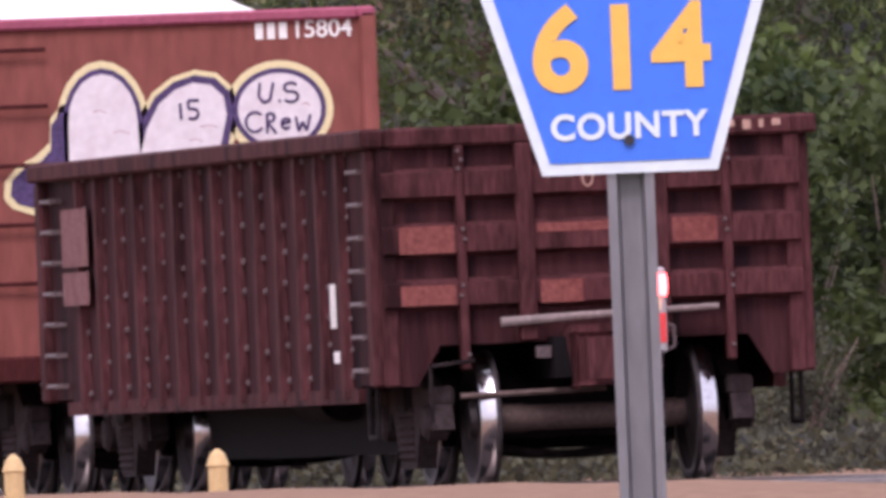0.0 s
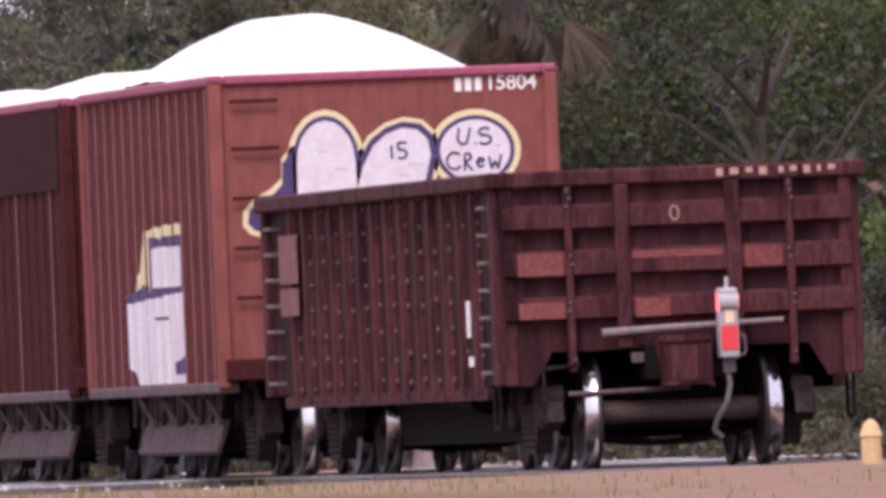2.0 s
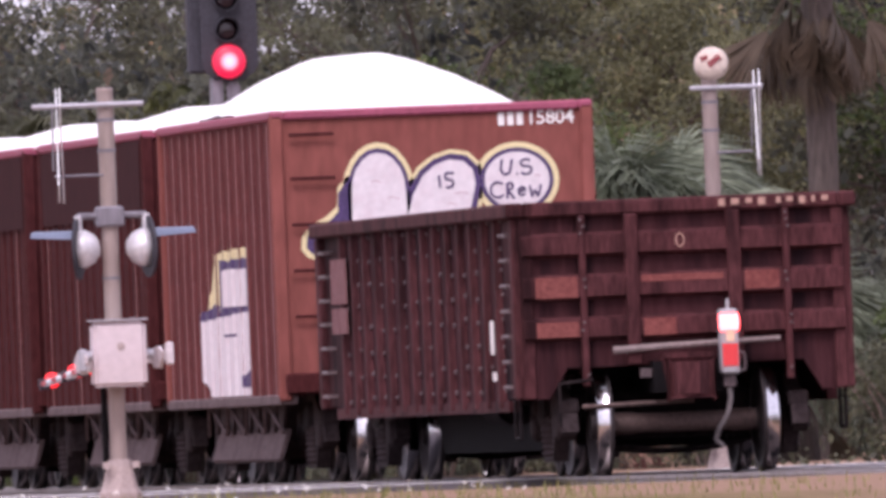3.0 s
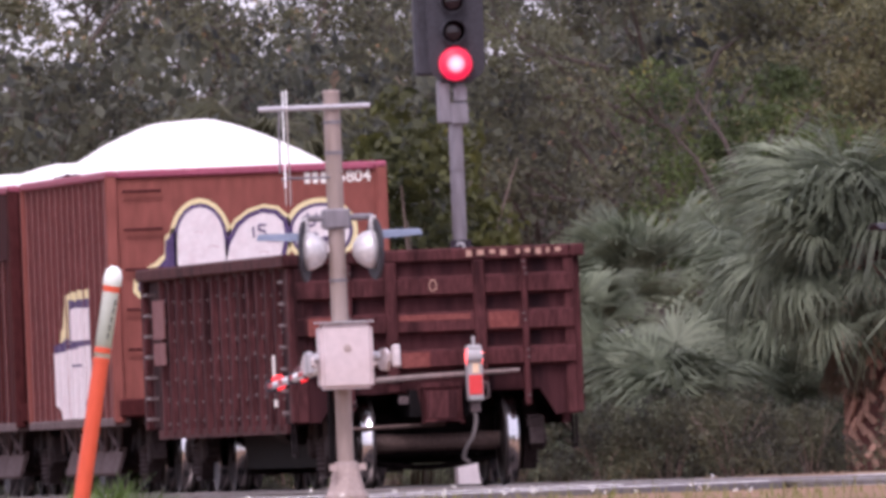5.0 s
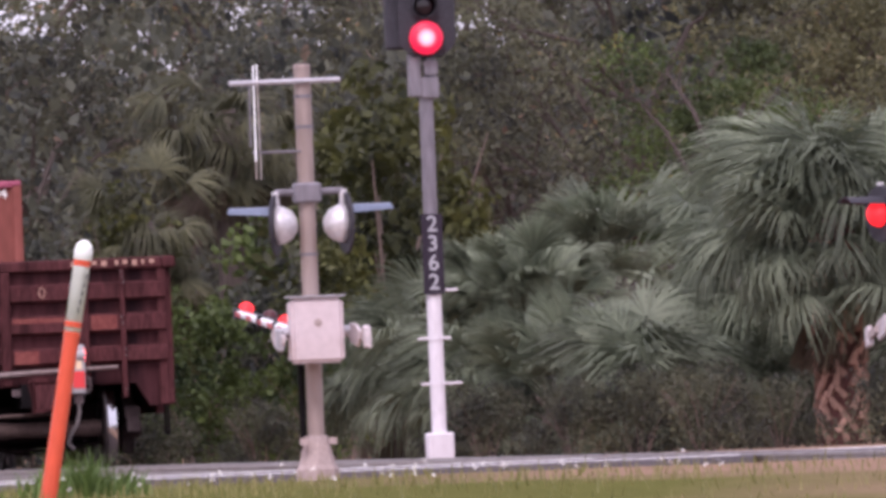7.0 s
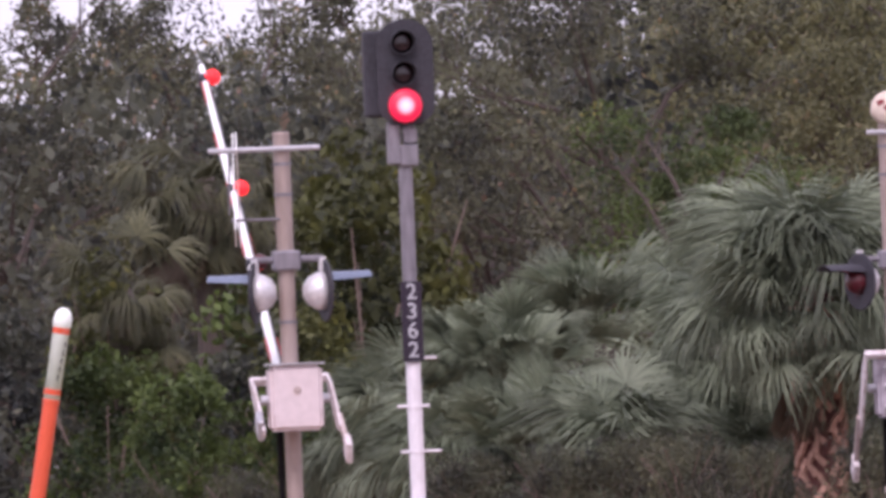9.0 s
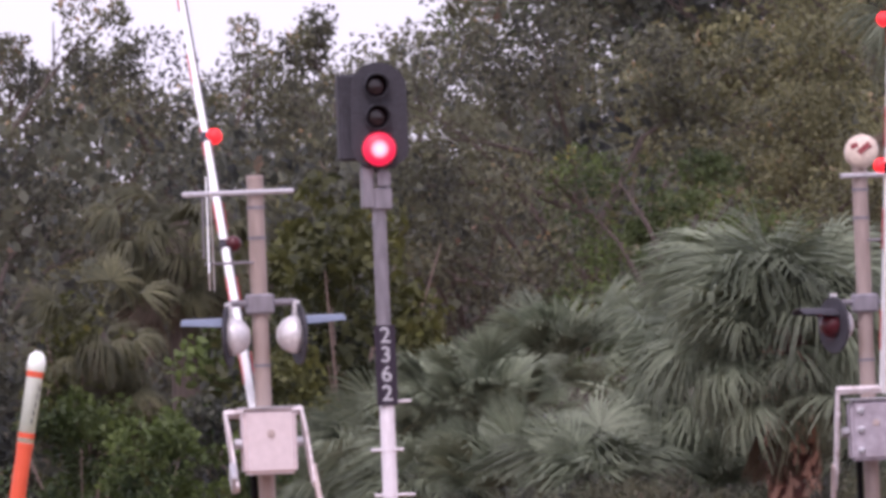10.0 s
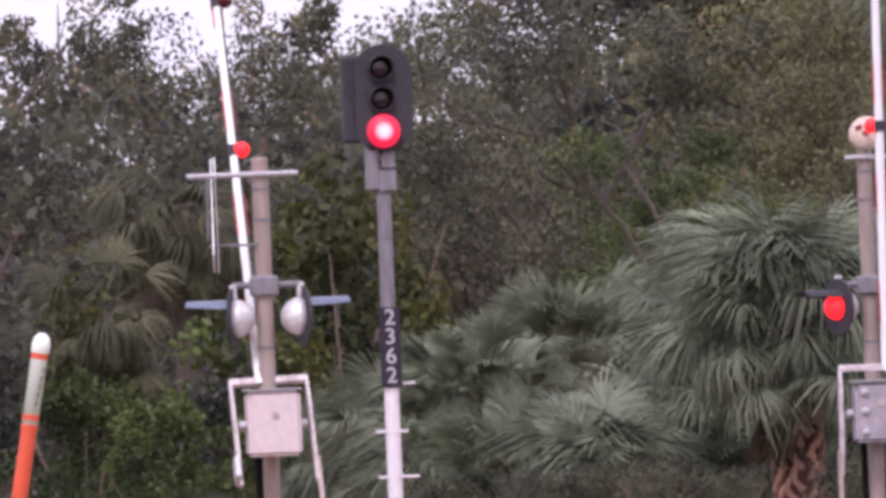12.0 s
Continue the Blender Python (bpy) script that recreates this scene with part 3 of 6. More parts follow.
def wheel_pair(truck, y):
    r = WHEEL_R
    b = bm_()
    lathe(b, [(0.085, -0.7), (0.1, -0.62), (0.1, -0.45), (0.088, -0.4), (0.088, 0.4), (0.1, 0.45), (0.1, 0.62), (0.085, 0.7)], 20, pose(0, y, r, 0, 90, 0))
    part("axle", b, "axle", truck, "rusty brown axle", smooth=True)
    for s in (-1, 1):
        m = pose(s * 0.75, y, r, 0, 90 * s, 0)
        b = bm_()
        lathe(b, [(0.1, -0.09), (0.12, -0.07), (0.3, -0.035), (r - 0.075, -0.06), (r - 0.06, -0.074), (r + 0.018, -0.074), (r + 0.024, -0.062), (r + 0.018, -0.048),
                  (r - 0.008, -0.042), (r - 0.012, 0.062), (r - 0.06, 0.062), (r - 0.09, 0.04), (0.3, 0.0), (0.14, 0.03), (0.12, 0.08)], 44, m)
        part("wheel", b, "wheel", truck, smooth=False)
        b = bm_()
        lathe(b, [(r + 0.004, -0.041), (r, -0.03), (r - 0.004, 0.06), (r - 0.012, 0.064)], 44, m, caps=False)
        part("tread", b, "tread", truck, "worn shiny steel tread", smooth=True)
        b = bm_()
        lathe(b, [(r - 0.055, -0.0755), (r + 0.014, -0.0765), (r + 0.016, -0.0745)], 44, m, caps=False)
        part("flange", b, "wheel_side", truck, smooth=True)


def truck_set(car, y):
    """A three-piece truck: bolster, two cast side frames, springs, brake gear, two wheel pairs."""
    b = bm_()
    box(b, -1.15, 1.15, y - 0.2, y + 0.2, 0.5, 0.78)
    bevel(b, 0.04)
    t = part("truck", b, "truck", car, "grimy cast iron truck, toned dark for shade")
    for s in (-1, 1):
        m = Matrix.Translation((s * 1.03, y, 0)) @ pose(0, 0, 0, 90, 0, 90)
        b = bm_()
        prism(b, [(-1.08, 0.4), (-0.98, 0.62), (-0.62, 0.7), (-0.35, 0.86), (0.35, 0.86), (0.62, 0.7), (0.98, 0.62), (1.08, 0.4), (0.74, 0.38),
                  (0.62, 0.54), (0.4, 0.3), (0.3, 0.14), (-0.3, 0.14), (-0.4, 0.3), (-0.62, 0.54), (-0.74, 0.38)], -0.07, 0.07, m)
        bevel(b, 0.02)
        part("side_frame", b, "truck_frame", t, "dusty cast side frame")
        for k in (-0.2, 0, 0.2):
            b = bm_()
            lathe(b, [(0.085 if i % 2 else 0.055, 0.19 + i * 0.026) for i in range(15)], 10, Matrix.Translation((s * 1.06, y + k, 0)))
            part("spring", b, "spring", t, "dusty coil spring")
        for k in (-0.85, 0.85):
            b = bm_()
            lathe(b, [(0.09, -0.02), (0.13, 0.0), (0.13, 0.13), (0.1, 0.16), (0.03, 0.165)], 16, pose(s * 0.98, y + k, WHEEL_R, 0, 90 * s, 0))
            part("bearing_cap", b, "truck_frame", t)
            b = bm_()
            box(b, s * 1.03 - 0.09, s * 1.03 + 0.09, y + k - 0.16, y + k + 0.16, WHEEL_R + 0.1, WHEEL_R + 0.24)
            bevel(b, 0.025)
            part("bearing_adapter", b, "truck_frame", t)
    for k in (-0.85, 0.85):
        wheel_pair(t, y + k)
        # bowed brake beam with its truss rod
        yy = y + k * 0.42
        b = bm_()
        for i in range(10):
            u, v = -0.68 + i * 0.136, -0.68 + (i + 1) * 0.136
            tube(b, (u, yy, 0.2 + 0.1 * (u / 0.68) ** 2), (v, yy, 0.2 + 0.1 * (v / 0.68) ** 2), 0.03, seg=8)
        box(b, -0.7, 0.7, yy - 0.04, yy + 0.04, 0.32, 0.4)
        part("brake_beam", b, "truck", t)
        for s in (-1, 1):
            b = bm_()
            box(b, s * 0.75 - 0.05, s * 0.75 + 0.05, yy + k * 0.06 - 0.03, yy + k * 0.06 + 0.03, 0.28, 0.5)
            bevel(b, 0.012)
            part("brake_shoe", b, "truck", t)


def coupler(car, y, way):
    b = bm_()
    box(b, -0.11, 0.11, y, y + way * 0.55, 0.78, 0.98)
    box(b, -0.2, 0.2, y + way * 0.05, y + way * 0.2, 0.66, 1.02)
    bevel(b, 0.025)
    prism(b, [(-0.2, 0.55), (0.06, 0.55), (0.08, 0.72), (-0.02, 0.84), (-0.21, 0.74)], 0.7, 0.98, Matrix.Translation((0, y, 0)) @ Matrix.Scale(way, 4, (0, 1, 0)))
    part("coupler", b, "gondola_rib", car, "rusty cast coupler")


RIVET = []


def rivets(pts, r, parent):
    """Rivet heads, each an object on one shared mesh."""
    if not RIVET:
        bb = bm_()
        box(bb, -1, 1, -1, 1, -1, 1)
        bevel(bb, 0.5)
        o = part("rivet", bb, "rivet", parent)
        RIVET.append(o.data)
        bpy.data.objects.remove(o)
    for p in pts:
        o = new("rivet", RIVET[0])
        o.parent = parent
        o.matrix_basis = Matrix.Translation(p) @ Matrix.Scale(r, 4)


GL, GH = 14.6, 2.45


def gondola():
    car = thing("gondola_car", pose(TRACK, 0, 0), "weathered dark brown open gondola car, last of the train", "gondola")
    # floor and centre sill
    b = bm_()
    box(b, -1.42, 1.42, 0.05, GL - 0.05, 1.0, 1.08)
    part("floor", b, "gondola", car)
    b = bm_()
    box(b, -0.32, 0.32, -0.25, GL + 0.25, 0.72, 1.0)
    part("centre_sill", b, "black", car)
    # Sill made wide and deep to hold the black shade under the car
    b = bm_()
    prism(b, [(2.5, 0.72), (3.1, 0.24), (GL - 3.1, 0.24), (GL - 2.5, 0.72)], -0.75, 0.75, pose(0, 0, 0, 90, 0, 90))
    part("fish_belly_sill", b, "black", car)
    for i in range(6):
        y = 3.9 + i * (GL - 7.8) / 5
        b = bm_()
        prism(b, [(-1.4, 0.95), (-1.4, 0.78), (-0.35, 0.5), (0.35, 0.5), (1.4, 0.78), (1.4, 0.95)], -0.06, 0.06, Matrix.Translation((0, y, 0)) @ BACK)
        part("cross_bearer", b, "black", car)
    b = bm_()
    tube(b, (-0.85, 5.2, 0.68), (-0.85, 6.5, 0.68), 0.2, seg=16)
    bevel(b, 0.03)
    part("air_reservoir", b, "truck", car)
    b = bm_()
    tube(b, (0.6, 3.4, 0.62), (0.6, GL - 3.4, 0.62), 0.025, seg=6)
    part("brake_rod", b, "truck", car)
    # side sheets that hang below the floor between the trucks
    for s in (-1, 1):
        b = bm_()
        m = Matrix.Translation((s * 1.43, 0, 0)) @ pose(0, 0, 0, 90, 0, 90)
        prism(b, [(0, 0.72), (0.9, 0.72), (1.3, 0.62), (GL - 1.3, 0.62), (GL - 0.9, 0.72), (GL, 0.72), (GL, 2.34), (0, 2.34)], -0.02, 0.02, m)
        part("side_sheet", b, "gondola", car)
        b = bm_()
        box(b, s * 1.435 - 0.045, s * 1.435 + 0.045, 0.9, GL - 0.9, 0.6, 0.7)
        part("side_sill", b, "gondola_rib", car)
        for i in range(14):
            y = 1.35 + i * (GL - 3.1) / 13
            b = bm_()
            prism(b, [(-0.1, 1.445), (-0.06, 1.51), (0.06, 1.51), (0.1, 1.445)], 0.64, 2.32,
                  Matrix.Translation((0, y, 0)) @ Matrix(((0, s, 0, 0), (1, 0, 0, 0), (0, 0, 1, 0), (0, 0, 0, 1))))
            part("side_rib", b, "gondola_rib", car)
            rivets([(s * 1.45, y - 0.13 + random.uniform(-0.02, 0.02), 0.78 + k * 0.215 + random.uniform(-0.03, 0.03)) for k in range(8) if random.random() > 0.12], random.choice((0.02, 0.024)), car)
        # corner post
        for y in (0.06, GL - 0.06):
            b = bm_()
            box(b, s * 1.47 - 0.05, s * 1.47 + 0.05, y - 0.08, y + 0.16, 0.7, 2.32)
            bevel(b, 0.02)
            part("corner_post", b, "gondola_rib", car)
        # pale stencil panels on the far end of the side
        b = bm_()
        box(b, s * 1.522 - 0.01, s * 1.522 + 0.01, GL - 2.3, GL - 1.2, 1.68, 2.1)
        box(b, s * 1.522 - 0.01, s * 1.522 + 0.01, GL - 2.3, GL - 1.2, 1.4, 1.64)
        part("stencil_panel", b, "panel", car, "faded pink stencil panel")
        b = bm_()
        box(b, s * 1.522 - 0.01, s * 1.522 + 0.01, 1.5, 1.62, 1.12, 1.42)
        part("reflector", b, "lettering", car, "white reflector strip")
        b = bm_()
        box(b, s * 1.522 - 0.01, s * 1.522 + 0.01, 1.4, 1.55, 0.88, 0.96)
        part("reflector", b, "lettering", car)
        for y in (0.3, GL - 0.75):
            for k in range(7):
                z = 0.82 + k * 0.225
                b = bm_()
                tube(b, (s * 1.53, y, z), (s * 1.53, y + 0.45, z), 0.014, seg=6)
                for yy in (y, y + 0.45):
                    box(b, min(s * 1.44, s * 1.54), max(s * 1.44, s * 1.54), yy - 0.02, yy + 0.02, z - 0.018, z + 0.018)
                part("ladder_rung", b, "rung", car, "pale worn ladder rung")
        # stirrup step under the corner
        b = bm_()
        for y in (0.25, 0.6):
            tube(b, (s * 1.46, y, 0.72), (s * 1.46, y, 0.36), 0.018, seg=6)
        tube(b, (s * 1.46, 0.25, 0.36), (s * 1.46, 0.6, 0.36), 0.018, seg=6)
        part("stirrup_step", b, "truck", car)
    # ends: a sheet with three pressed bands, posts and corner gussets
    for y, way in ((0.0, -1), (GL, 1)):
        b = bm_()
        m = Matrix.Translation((0, y, 0)) @ pose(0, 0, 0, 90, 0, 0)
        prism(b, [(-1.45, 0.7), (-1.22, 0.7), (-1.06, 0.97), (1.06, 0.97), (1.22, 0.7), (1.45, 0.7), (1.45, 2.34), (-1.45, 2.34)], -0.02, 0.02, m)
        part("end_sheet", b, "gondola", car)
        for z0, z1 in ((1.97, 2.15), (1.59, 1.78), (1.23, 1.4)):
            b = bm_()
            prism(b, [(y, z0 - 0.03), (y + way * 0.105, z0 + 0.01), (y + way * 0.105, z1 - 0.01), (y, z1 + 0.03)], -1.44, 1.44,
                  Matrix(((0, 0, 1, 0), (1, 0, 0, 0), (0, 1, 0, 0), (0, 0, 0, 1))))
            part("pressed_band", b, "gondola_rib", car)
        for x, r, w in ((-0.46, 0.06, 0.135), (0.46, 0.06, 0.135), (-0.9, 0.03, 0.13), (0.93, 0.03, 0.13)):
            b = bm_()
            box(b, x - r, x + r, min(y, y + way * w), max(y, y + way * w), 0.98 if r > 0.04 else 0.8, 2.32)
            bevel(b, 0.012)
            part("end_post", b, "gondola_rib", car)
        for x in (-0.9, 0.93):
            rivets([(x + 0.02 * random.uniform(-1, 1), y + way * 0.132, z) for z in (0.9, 1.3, 1.37, 1.68, 1.75, 2.16, 2.22, 2.28)], 0.014, car)
        for x in (-1.4, 1.4):
            b = bm_()
            box(b, x - 0.055, x + 0.055, min(y, y + way * 0.06), max(y, y + way * 0.06), 0.7, 2.32)
            bevel(b, 0.012)
            part("end_edge", b, "gondola_rib", car)
    # faded panels between the bands of the rear end
    for x0, x1, z0, z1 in ((-1.33, -0.95, 1.58, 1.79), (-1.33, -0.95, 1.23, 1.39), (-0.37, -0.08, 1.22, 1.4), (0.55, 0.86, 1.6, 1.79), (-0.38, 0.36, 1.7, 1.785)):
        b = bm_()
        box(b, x0, x1, -0.1085, -0.1, z0 + 0.012, z1 - 0.012)
        part("paint_patch", b, "patch", car, "faded orange paint patch")
    # top rim, all round
    for x0, x1, y0, y1 in ((-1.57, -1.41, -0.1, GL + 0.1), (1.41, 1.57, -0.1, GL + 0.1), (-1.409, 1.409, -0.1, 0.05), (-1.409, 1.409, GL - 0.05, GL + 0.1)):
        b = bm_()
        box(b, x0, x1, y0, y1, GH - 0.135, GH)
        bevel(b, 0.02)
        part("top_rim", b, "gondola_rib", car)
    # worn marks on the rear rim: bars
    x = 0.34
    for i, (w, g) in enumerate(((0.07, 0.03), (0.09, 0.03), (0.07, 0.03), (0.08, 0.07), (0.05, 0.03), (0.07, 0.03), (0.07, 0.03), (0.04, 0.04), (0.07, 0.03))):
        b = bm_()
        box(b, x, x + w * 0.8, -0.108, -0.095, 2.355 + 0.01 * (i % 3), 2.42)
        part("mark_bar", b, "bar_letter", car)
        x += w + g + 0.012
    b = bm_()
    ring = [(-0.02 + 0.035 * math.cos(a * math.pi / 6), -0.11, 2.07 + 0.06 * math.sin(a * math.pi / 6)) for a in range(13)]
    for p, q in zip(ring, ring[1:]):
        tube(b, p, q, 0.007, seg=5)
    part("painted_ring", b, "bar_letter", car)
    # uncoupling lever and end rail
    b = bm_()
    tube(b, (-0.66, -0.15, 1.11), (-0.1, -0.15, 1.135), 0.034, 0.028, 8)
    tube(b, (-0.1, -0.15, 1.135), (0.84, -0.15, 1.165), 0.028, 0.02, 8)
    part("lever_bar", b, "grey_wood", car, "pale weathered uncoupling bar")
    b = bm_()
    tube(b, (-1.15, -0.1, 0.83), (-1.15, -0.13, 0.45), 0.014, seg=6)
    tube(b, (-1.15, -0.13, 0.83), (-0.85, -0.13, 0.86), 0.014, seg=6)
    part("grab_iron", b, "truck", car)
    b = bm_()
    prism(b, [(-0.24, 1.0), (-0.2, 1.07), (0.2, 1.07), (0.24, 1.0), (0.2, 0.72), (-0.2, 0.72)], 0.0, 0.26, BACK)
    bevel(b, 0.02)
    part("striker", b, "gondola_rib", car, "rusty brown striker casting")
    b = bm_()
    box(b, -0.42, -0.3, -0.14, -0.05, 0.86, 0.94)
    part("lever_hinge", b, "rivet", car)
    b = bm_()
    tube(b, (-0.95, -0.1, 0.62), (0.05, -0.1, 0.64), 0.02, seg=8)
    part("air_pipe", b, "axle", car)
    coupler(car, -0.2, -1)
    coupler(car, GL + 0.2, 1)
    # air hose
    b = bm_()
    pts = [(0.32, -0.32, 0.86), (0.34, -0.42, 0.66), (0.3, -0.46, 0.5), (0.22, -0.45, 0.38), (0.19, -0.43, 0.28), (0.26, -0.42, 0.22)]
    for p, q in zip(pts, pts[1:]):
        tube(b, p, q, 0.022, seg=8)
    part("air_hose", b, "hose", car, "dusty grey air hose")
    truck_set(car, OVERHANG + 0.85)
    truck_set(car, GL - OVERHANG - 0.85)
    # end-of-train box with its lamp
    e = bm_()
    box(e, 0.26, 0.42, -0.5, -0.3, 0.86, 1.44)
    bevel(e, 0.02)
    box(e, 0.325, 0.355, -0.42, -0.4, 1.44, 1.53)
    body = part("rear_marker", e, "eot_grey", car, "grey end-of-train marker box with red panel")
    b = bm_()
    box(b, 0.27, 0.41, -0.507, -0.49, 0.93, 1.13)
    part("red_panel", b, "eot_red", body)
    b = bm_()
    box(b, 0.31, 0.38, -0.508, -0.49, 1.15, 1.25)
    part("amber_lens", b, "eot_amber", body)
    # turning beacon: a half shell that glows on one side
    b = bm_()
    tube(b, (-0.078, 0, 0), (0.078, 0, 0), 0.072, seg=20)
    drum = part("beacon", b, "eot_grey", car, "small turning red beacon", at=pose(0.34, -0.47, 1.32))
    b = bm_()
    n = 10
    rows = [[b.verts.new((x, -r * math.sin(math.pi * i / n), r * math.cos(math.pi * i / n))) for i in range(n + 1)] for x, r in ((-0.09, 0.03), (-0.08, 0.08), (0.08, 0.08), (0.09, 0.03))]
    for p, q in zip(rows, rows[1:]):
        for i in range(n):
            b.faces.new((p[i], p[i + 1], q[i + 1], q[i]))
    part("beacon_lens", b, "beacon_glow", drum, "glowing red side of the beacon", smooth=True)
    b = bm_()
    for p, q in (((0.42, -0.4, 1.06), (0.48, -0.4, 1.04)), ((0.48, -0.4, 1.04), (0.48, -0.4, 0.9)), ((0.48, -0.4, 0.9), (0.42, -0.4, 0.88))):
        tube(b, p, q, 0.013, seg=6)
    part("handle", b, "rivet", body)
    b = bm_()
    box(b, 0.29, 0.39, -0.42, -0.3, 0.75, 0.86)
    part("bracket", b, "rivet", body)
    return car, drum


HL, HH = 9.5, 3.575


def blob(cx, cy, rx, ry, flat=0.0, n=26, cut=None, skew=0.0, power=0.85):
    """A rounded, hand-drawn outline."""
    pts = []
    for i in range(n):
        a = 2 * math.pi * i / n
        u, v = math.cos(a), math.sin(a)
        p = (cx + rx * math.copysign(abs(u) ** power, u) + skew * v * ry, cy + ry * math.copysign(abs(v) ** power, v))
        pts.append((p[0], max(cut, p[1])) if cut is not None else p)
    return pts


def spray(car, name, outline, layer, material, at):
    b = bm_()
    clean = [p for i, p in enumerate(outline) if (Vector(p) - Vector(outline[i - 1])).length > 1e-4]
    prism(b, clean, 0.004 * layer - 0.003, 0.004 * layer, at)
    return part(name, b, material, car)


def strokes(name, paths, r, parent, at, material="spray_violet"):
    """Hand-drawn lines on a plane: each path a run of (u, v) points."""
    b = bm_()
    for path in paths:
        for p, q in zip(path, path[1:]):
            tube(b, at @ Vector((*p, 0)), at @ Vector((*q, 0)), r, seg=6)
    return part(name, b, material, parent)


def arc(cx, cy, rx, ry, a0, a1, n=10):
    return [(cx + rx * math.cos(radians(a0 + (a1 - a0) * i / n)), cy + ry * math.sin(radians(a0 + (a1 - a0) * i / n))) for i in range(n + 1)]


RIB_STEP = (HL - 0.84) / 13


def on_rib(d):
    """Whether a place d metres along a hopper side lies on a rib."""
    return abs((d - 0.42 + RIB_STEP / 2) % RIB_STEP - RIB_STEP / 2) < 0.075


def side_paint(car, name, d0, d1, low, high, layer, material):
    """Spray paint on the ribbed side from d0 to d1 along it, between the heights low(d) and high(d): on the ribs and in the bays between."""
    b = bm_()
    last = None
    for i in range(int((d1 - d0) / 0.05) + 1):
        d = d0 + 0.05 * i
        x = -(1.541 if on_rib(d) else 1.517) - 0.003 * layer
        if high(d) - low(d) < 0.01:
            break
        now = (b.verts.new((x, d, low(d))), b.verts.new((x, d, high(d))))
        if last:
            b.faces.new((last[0], now[0], now[1], last[1]))
        last = now
    return part(name, b, material, car)


def hopper(tagged_end):
    car = thing("hopper_car", pose(TRACK, 0, 0), ("red oxide hopper car heaped with white stone, graffiti on its end" if tagged_end
                else "darker brown hopper car heaped with white stone"), "hopper car", "hopper cars of the train")
    z0 = 0.86
    for s in (-1, 1):
        b = bm_()
        box(b, s * 1.495 - 0.02, s * 1.495 + 0.02, 0.02, HL - 0.02, z0, HH - 0.05)
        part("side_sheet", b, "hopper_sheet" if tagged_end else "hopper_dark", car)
        if not tagged_end:
            b = bm_()
            box(b, s * 1.545 - 0.004, s * 1.545 + 0.004, 0.3, HL - 0.1, HH - 0.85, HH - 0.1)
            part("upper_panel", b, "hopper_shade", car, "dark maroon upper side panel")
        for i in range(14):
            y = 0.42 + i * RIB_STEP
            b = bm_()
            prism(b, [(-0.075, 1.505), (-0.055, 1.54), (0.055, 1.54), (0.075, 1.505)], z0 - 0.02, HH - 0.1,
                  Matrix.Translation((0, y, 0)) @ Matrix(((0, s, 0, 0), (1, 0, 0, 0), (0, 0, 1, 0), (0, 0, 0, 1))))
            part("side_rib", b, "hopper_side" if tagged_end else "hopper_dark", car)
            # Paler strip along the rear half of the rib
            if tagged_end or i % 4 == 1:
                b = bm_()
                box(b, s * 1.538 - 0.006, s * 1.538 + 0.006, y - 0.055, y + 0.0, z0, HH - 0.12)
                part("rib_edge", b, "rib_edge", car, "pale rib edge")
        b = bm_()
        box(b, s * 1.47 - 0.09, s * 1.47 + 0.09, 0, HL, z0 - 0.1, z0)
        bevel(b, 0.015)
        part("side_sill", b, "bay_pale", car, "chalky dusted side sill")
        # gussets under the sill, and the long sloped sheet over the doors
        for i in range(9):
            y = 2.0 + i * (HL - 4.0) / 8
            b = bm_()
            prism(b, [(y - 0.28, z0 - 0.1), (y + 0.28, z0 - 0.1), (y + 0.05, 0.5), (y - 0.05, 0.5)], s * 1.3 - 0.015, s * 1.3 + 0.015,
                  Matrix(((0, 0, 1, 0), (1, 0, 0, 0), (0, 1, 0, 0), (0, 0, 0, 1))))
            part("gusset", b, "bay", car)
        b = bm_()
        prism(b, [(s * 1.27, 0.54), (s * 1.36, 0.25), (s * 1.33, 0.22), (s * 1.23, 0.52)], -(HL - 1.9), -1.9, BACK)
        part("slope_sheet", b, "bay_pale", car, "pale dusty slope sheet")
    for y, way in ((0, -1), (HL, 1)):
        b = bm_()
        box(b, -1.5, 1.5, min(y, y - way * 0.05), max(y, y - way * 0.05), 1.05, HH - 0.04)
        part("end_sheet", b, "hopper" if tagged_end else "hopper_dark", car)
        for x in (-1.5, 1.5):
            b = bm_()
            box(b, x - 0.06, x + 0.06, min(y - way * 0.1, y + way * 0.05), max(y - way * 0.1, y + way * 0.05), 0.8, HH - 0.04)
            bevel(b, 0.015)
            part("corner_post", b, "hopper" if tagged_end else "hopper_dark", car)
        for z in (3.34, 2.92, 2.48, 2.04, 1.6):
            b = bm_()
            tube(b, (-1.38, y + way * 0.07, z), (-0.95, y + way * 0.07, z), 0.016, seg=6)
            part("ladder_rung", b, "hopper_dark", car)
        b = bm_()
        box(b, -1.5, 1.5, min(y, y + way * 0.1), max(y, y + way * 0.1), 0.86, 1.06)
        bevel(b, 0.02)
        part("end_sill", b, "hopper_dark", car)
        coupler(car, y, way)
    for x0, x1, y0, y1 in ((-1.56, -1.42, -0.05, HL + 0.05), (1.42, 1.56, -0.05, HL + 0.05), (-1.419, 1.419, -0.05, 0.09), (-1.419, 1.419, HL - 0.09, HL + 0.05)):
        b = bm_()
        box(b, x0, x1, y0, y1, HH - 0.09, HH)
        bevel(b, 0.02)
        part("top_rim", b, "rim_pink", car)
    # hopper bays: sloped funnels with struts
    for y in (HL / 2 - 1.15, HL / 2 + 1.15):
        b = bm_()
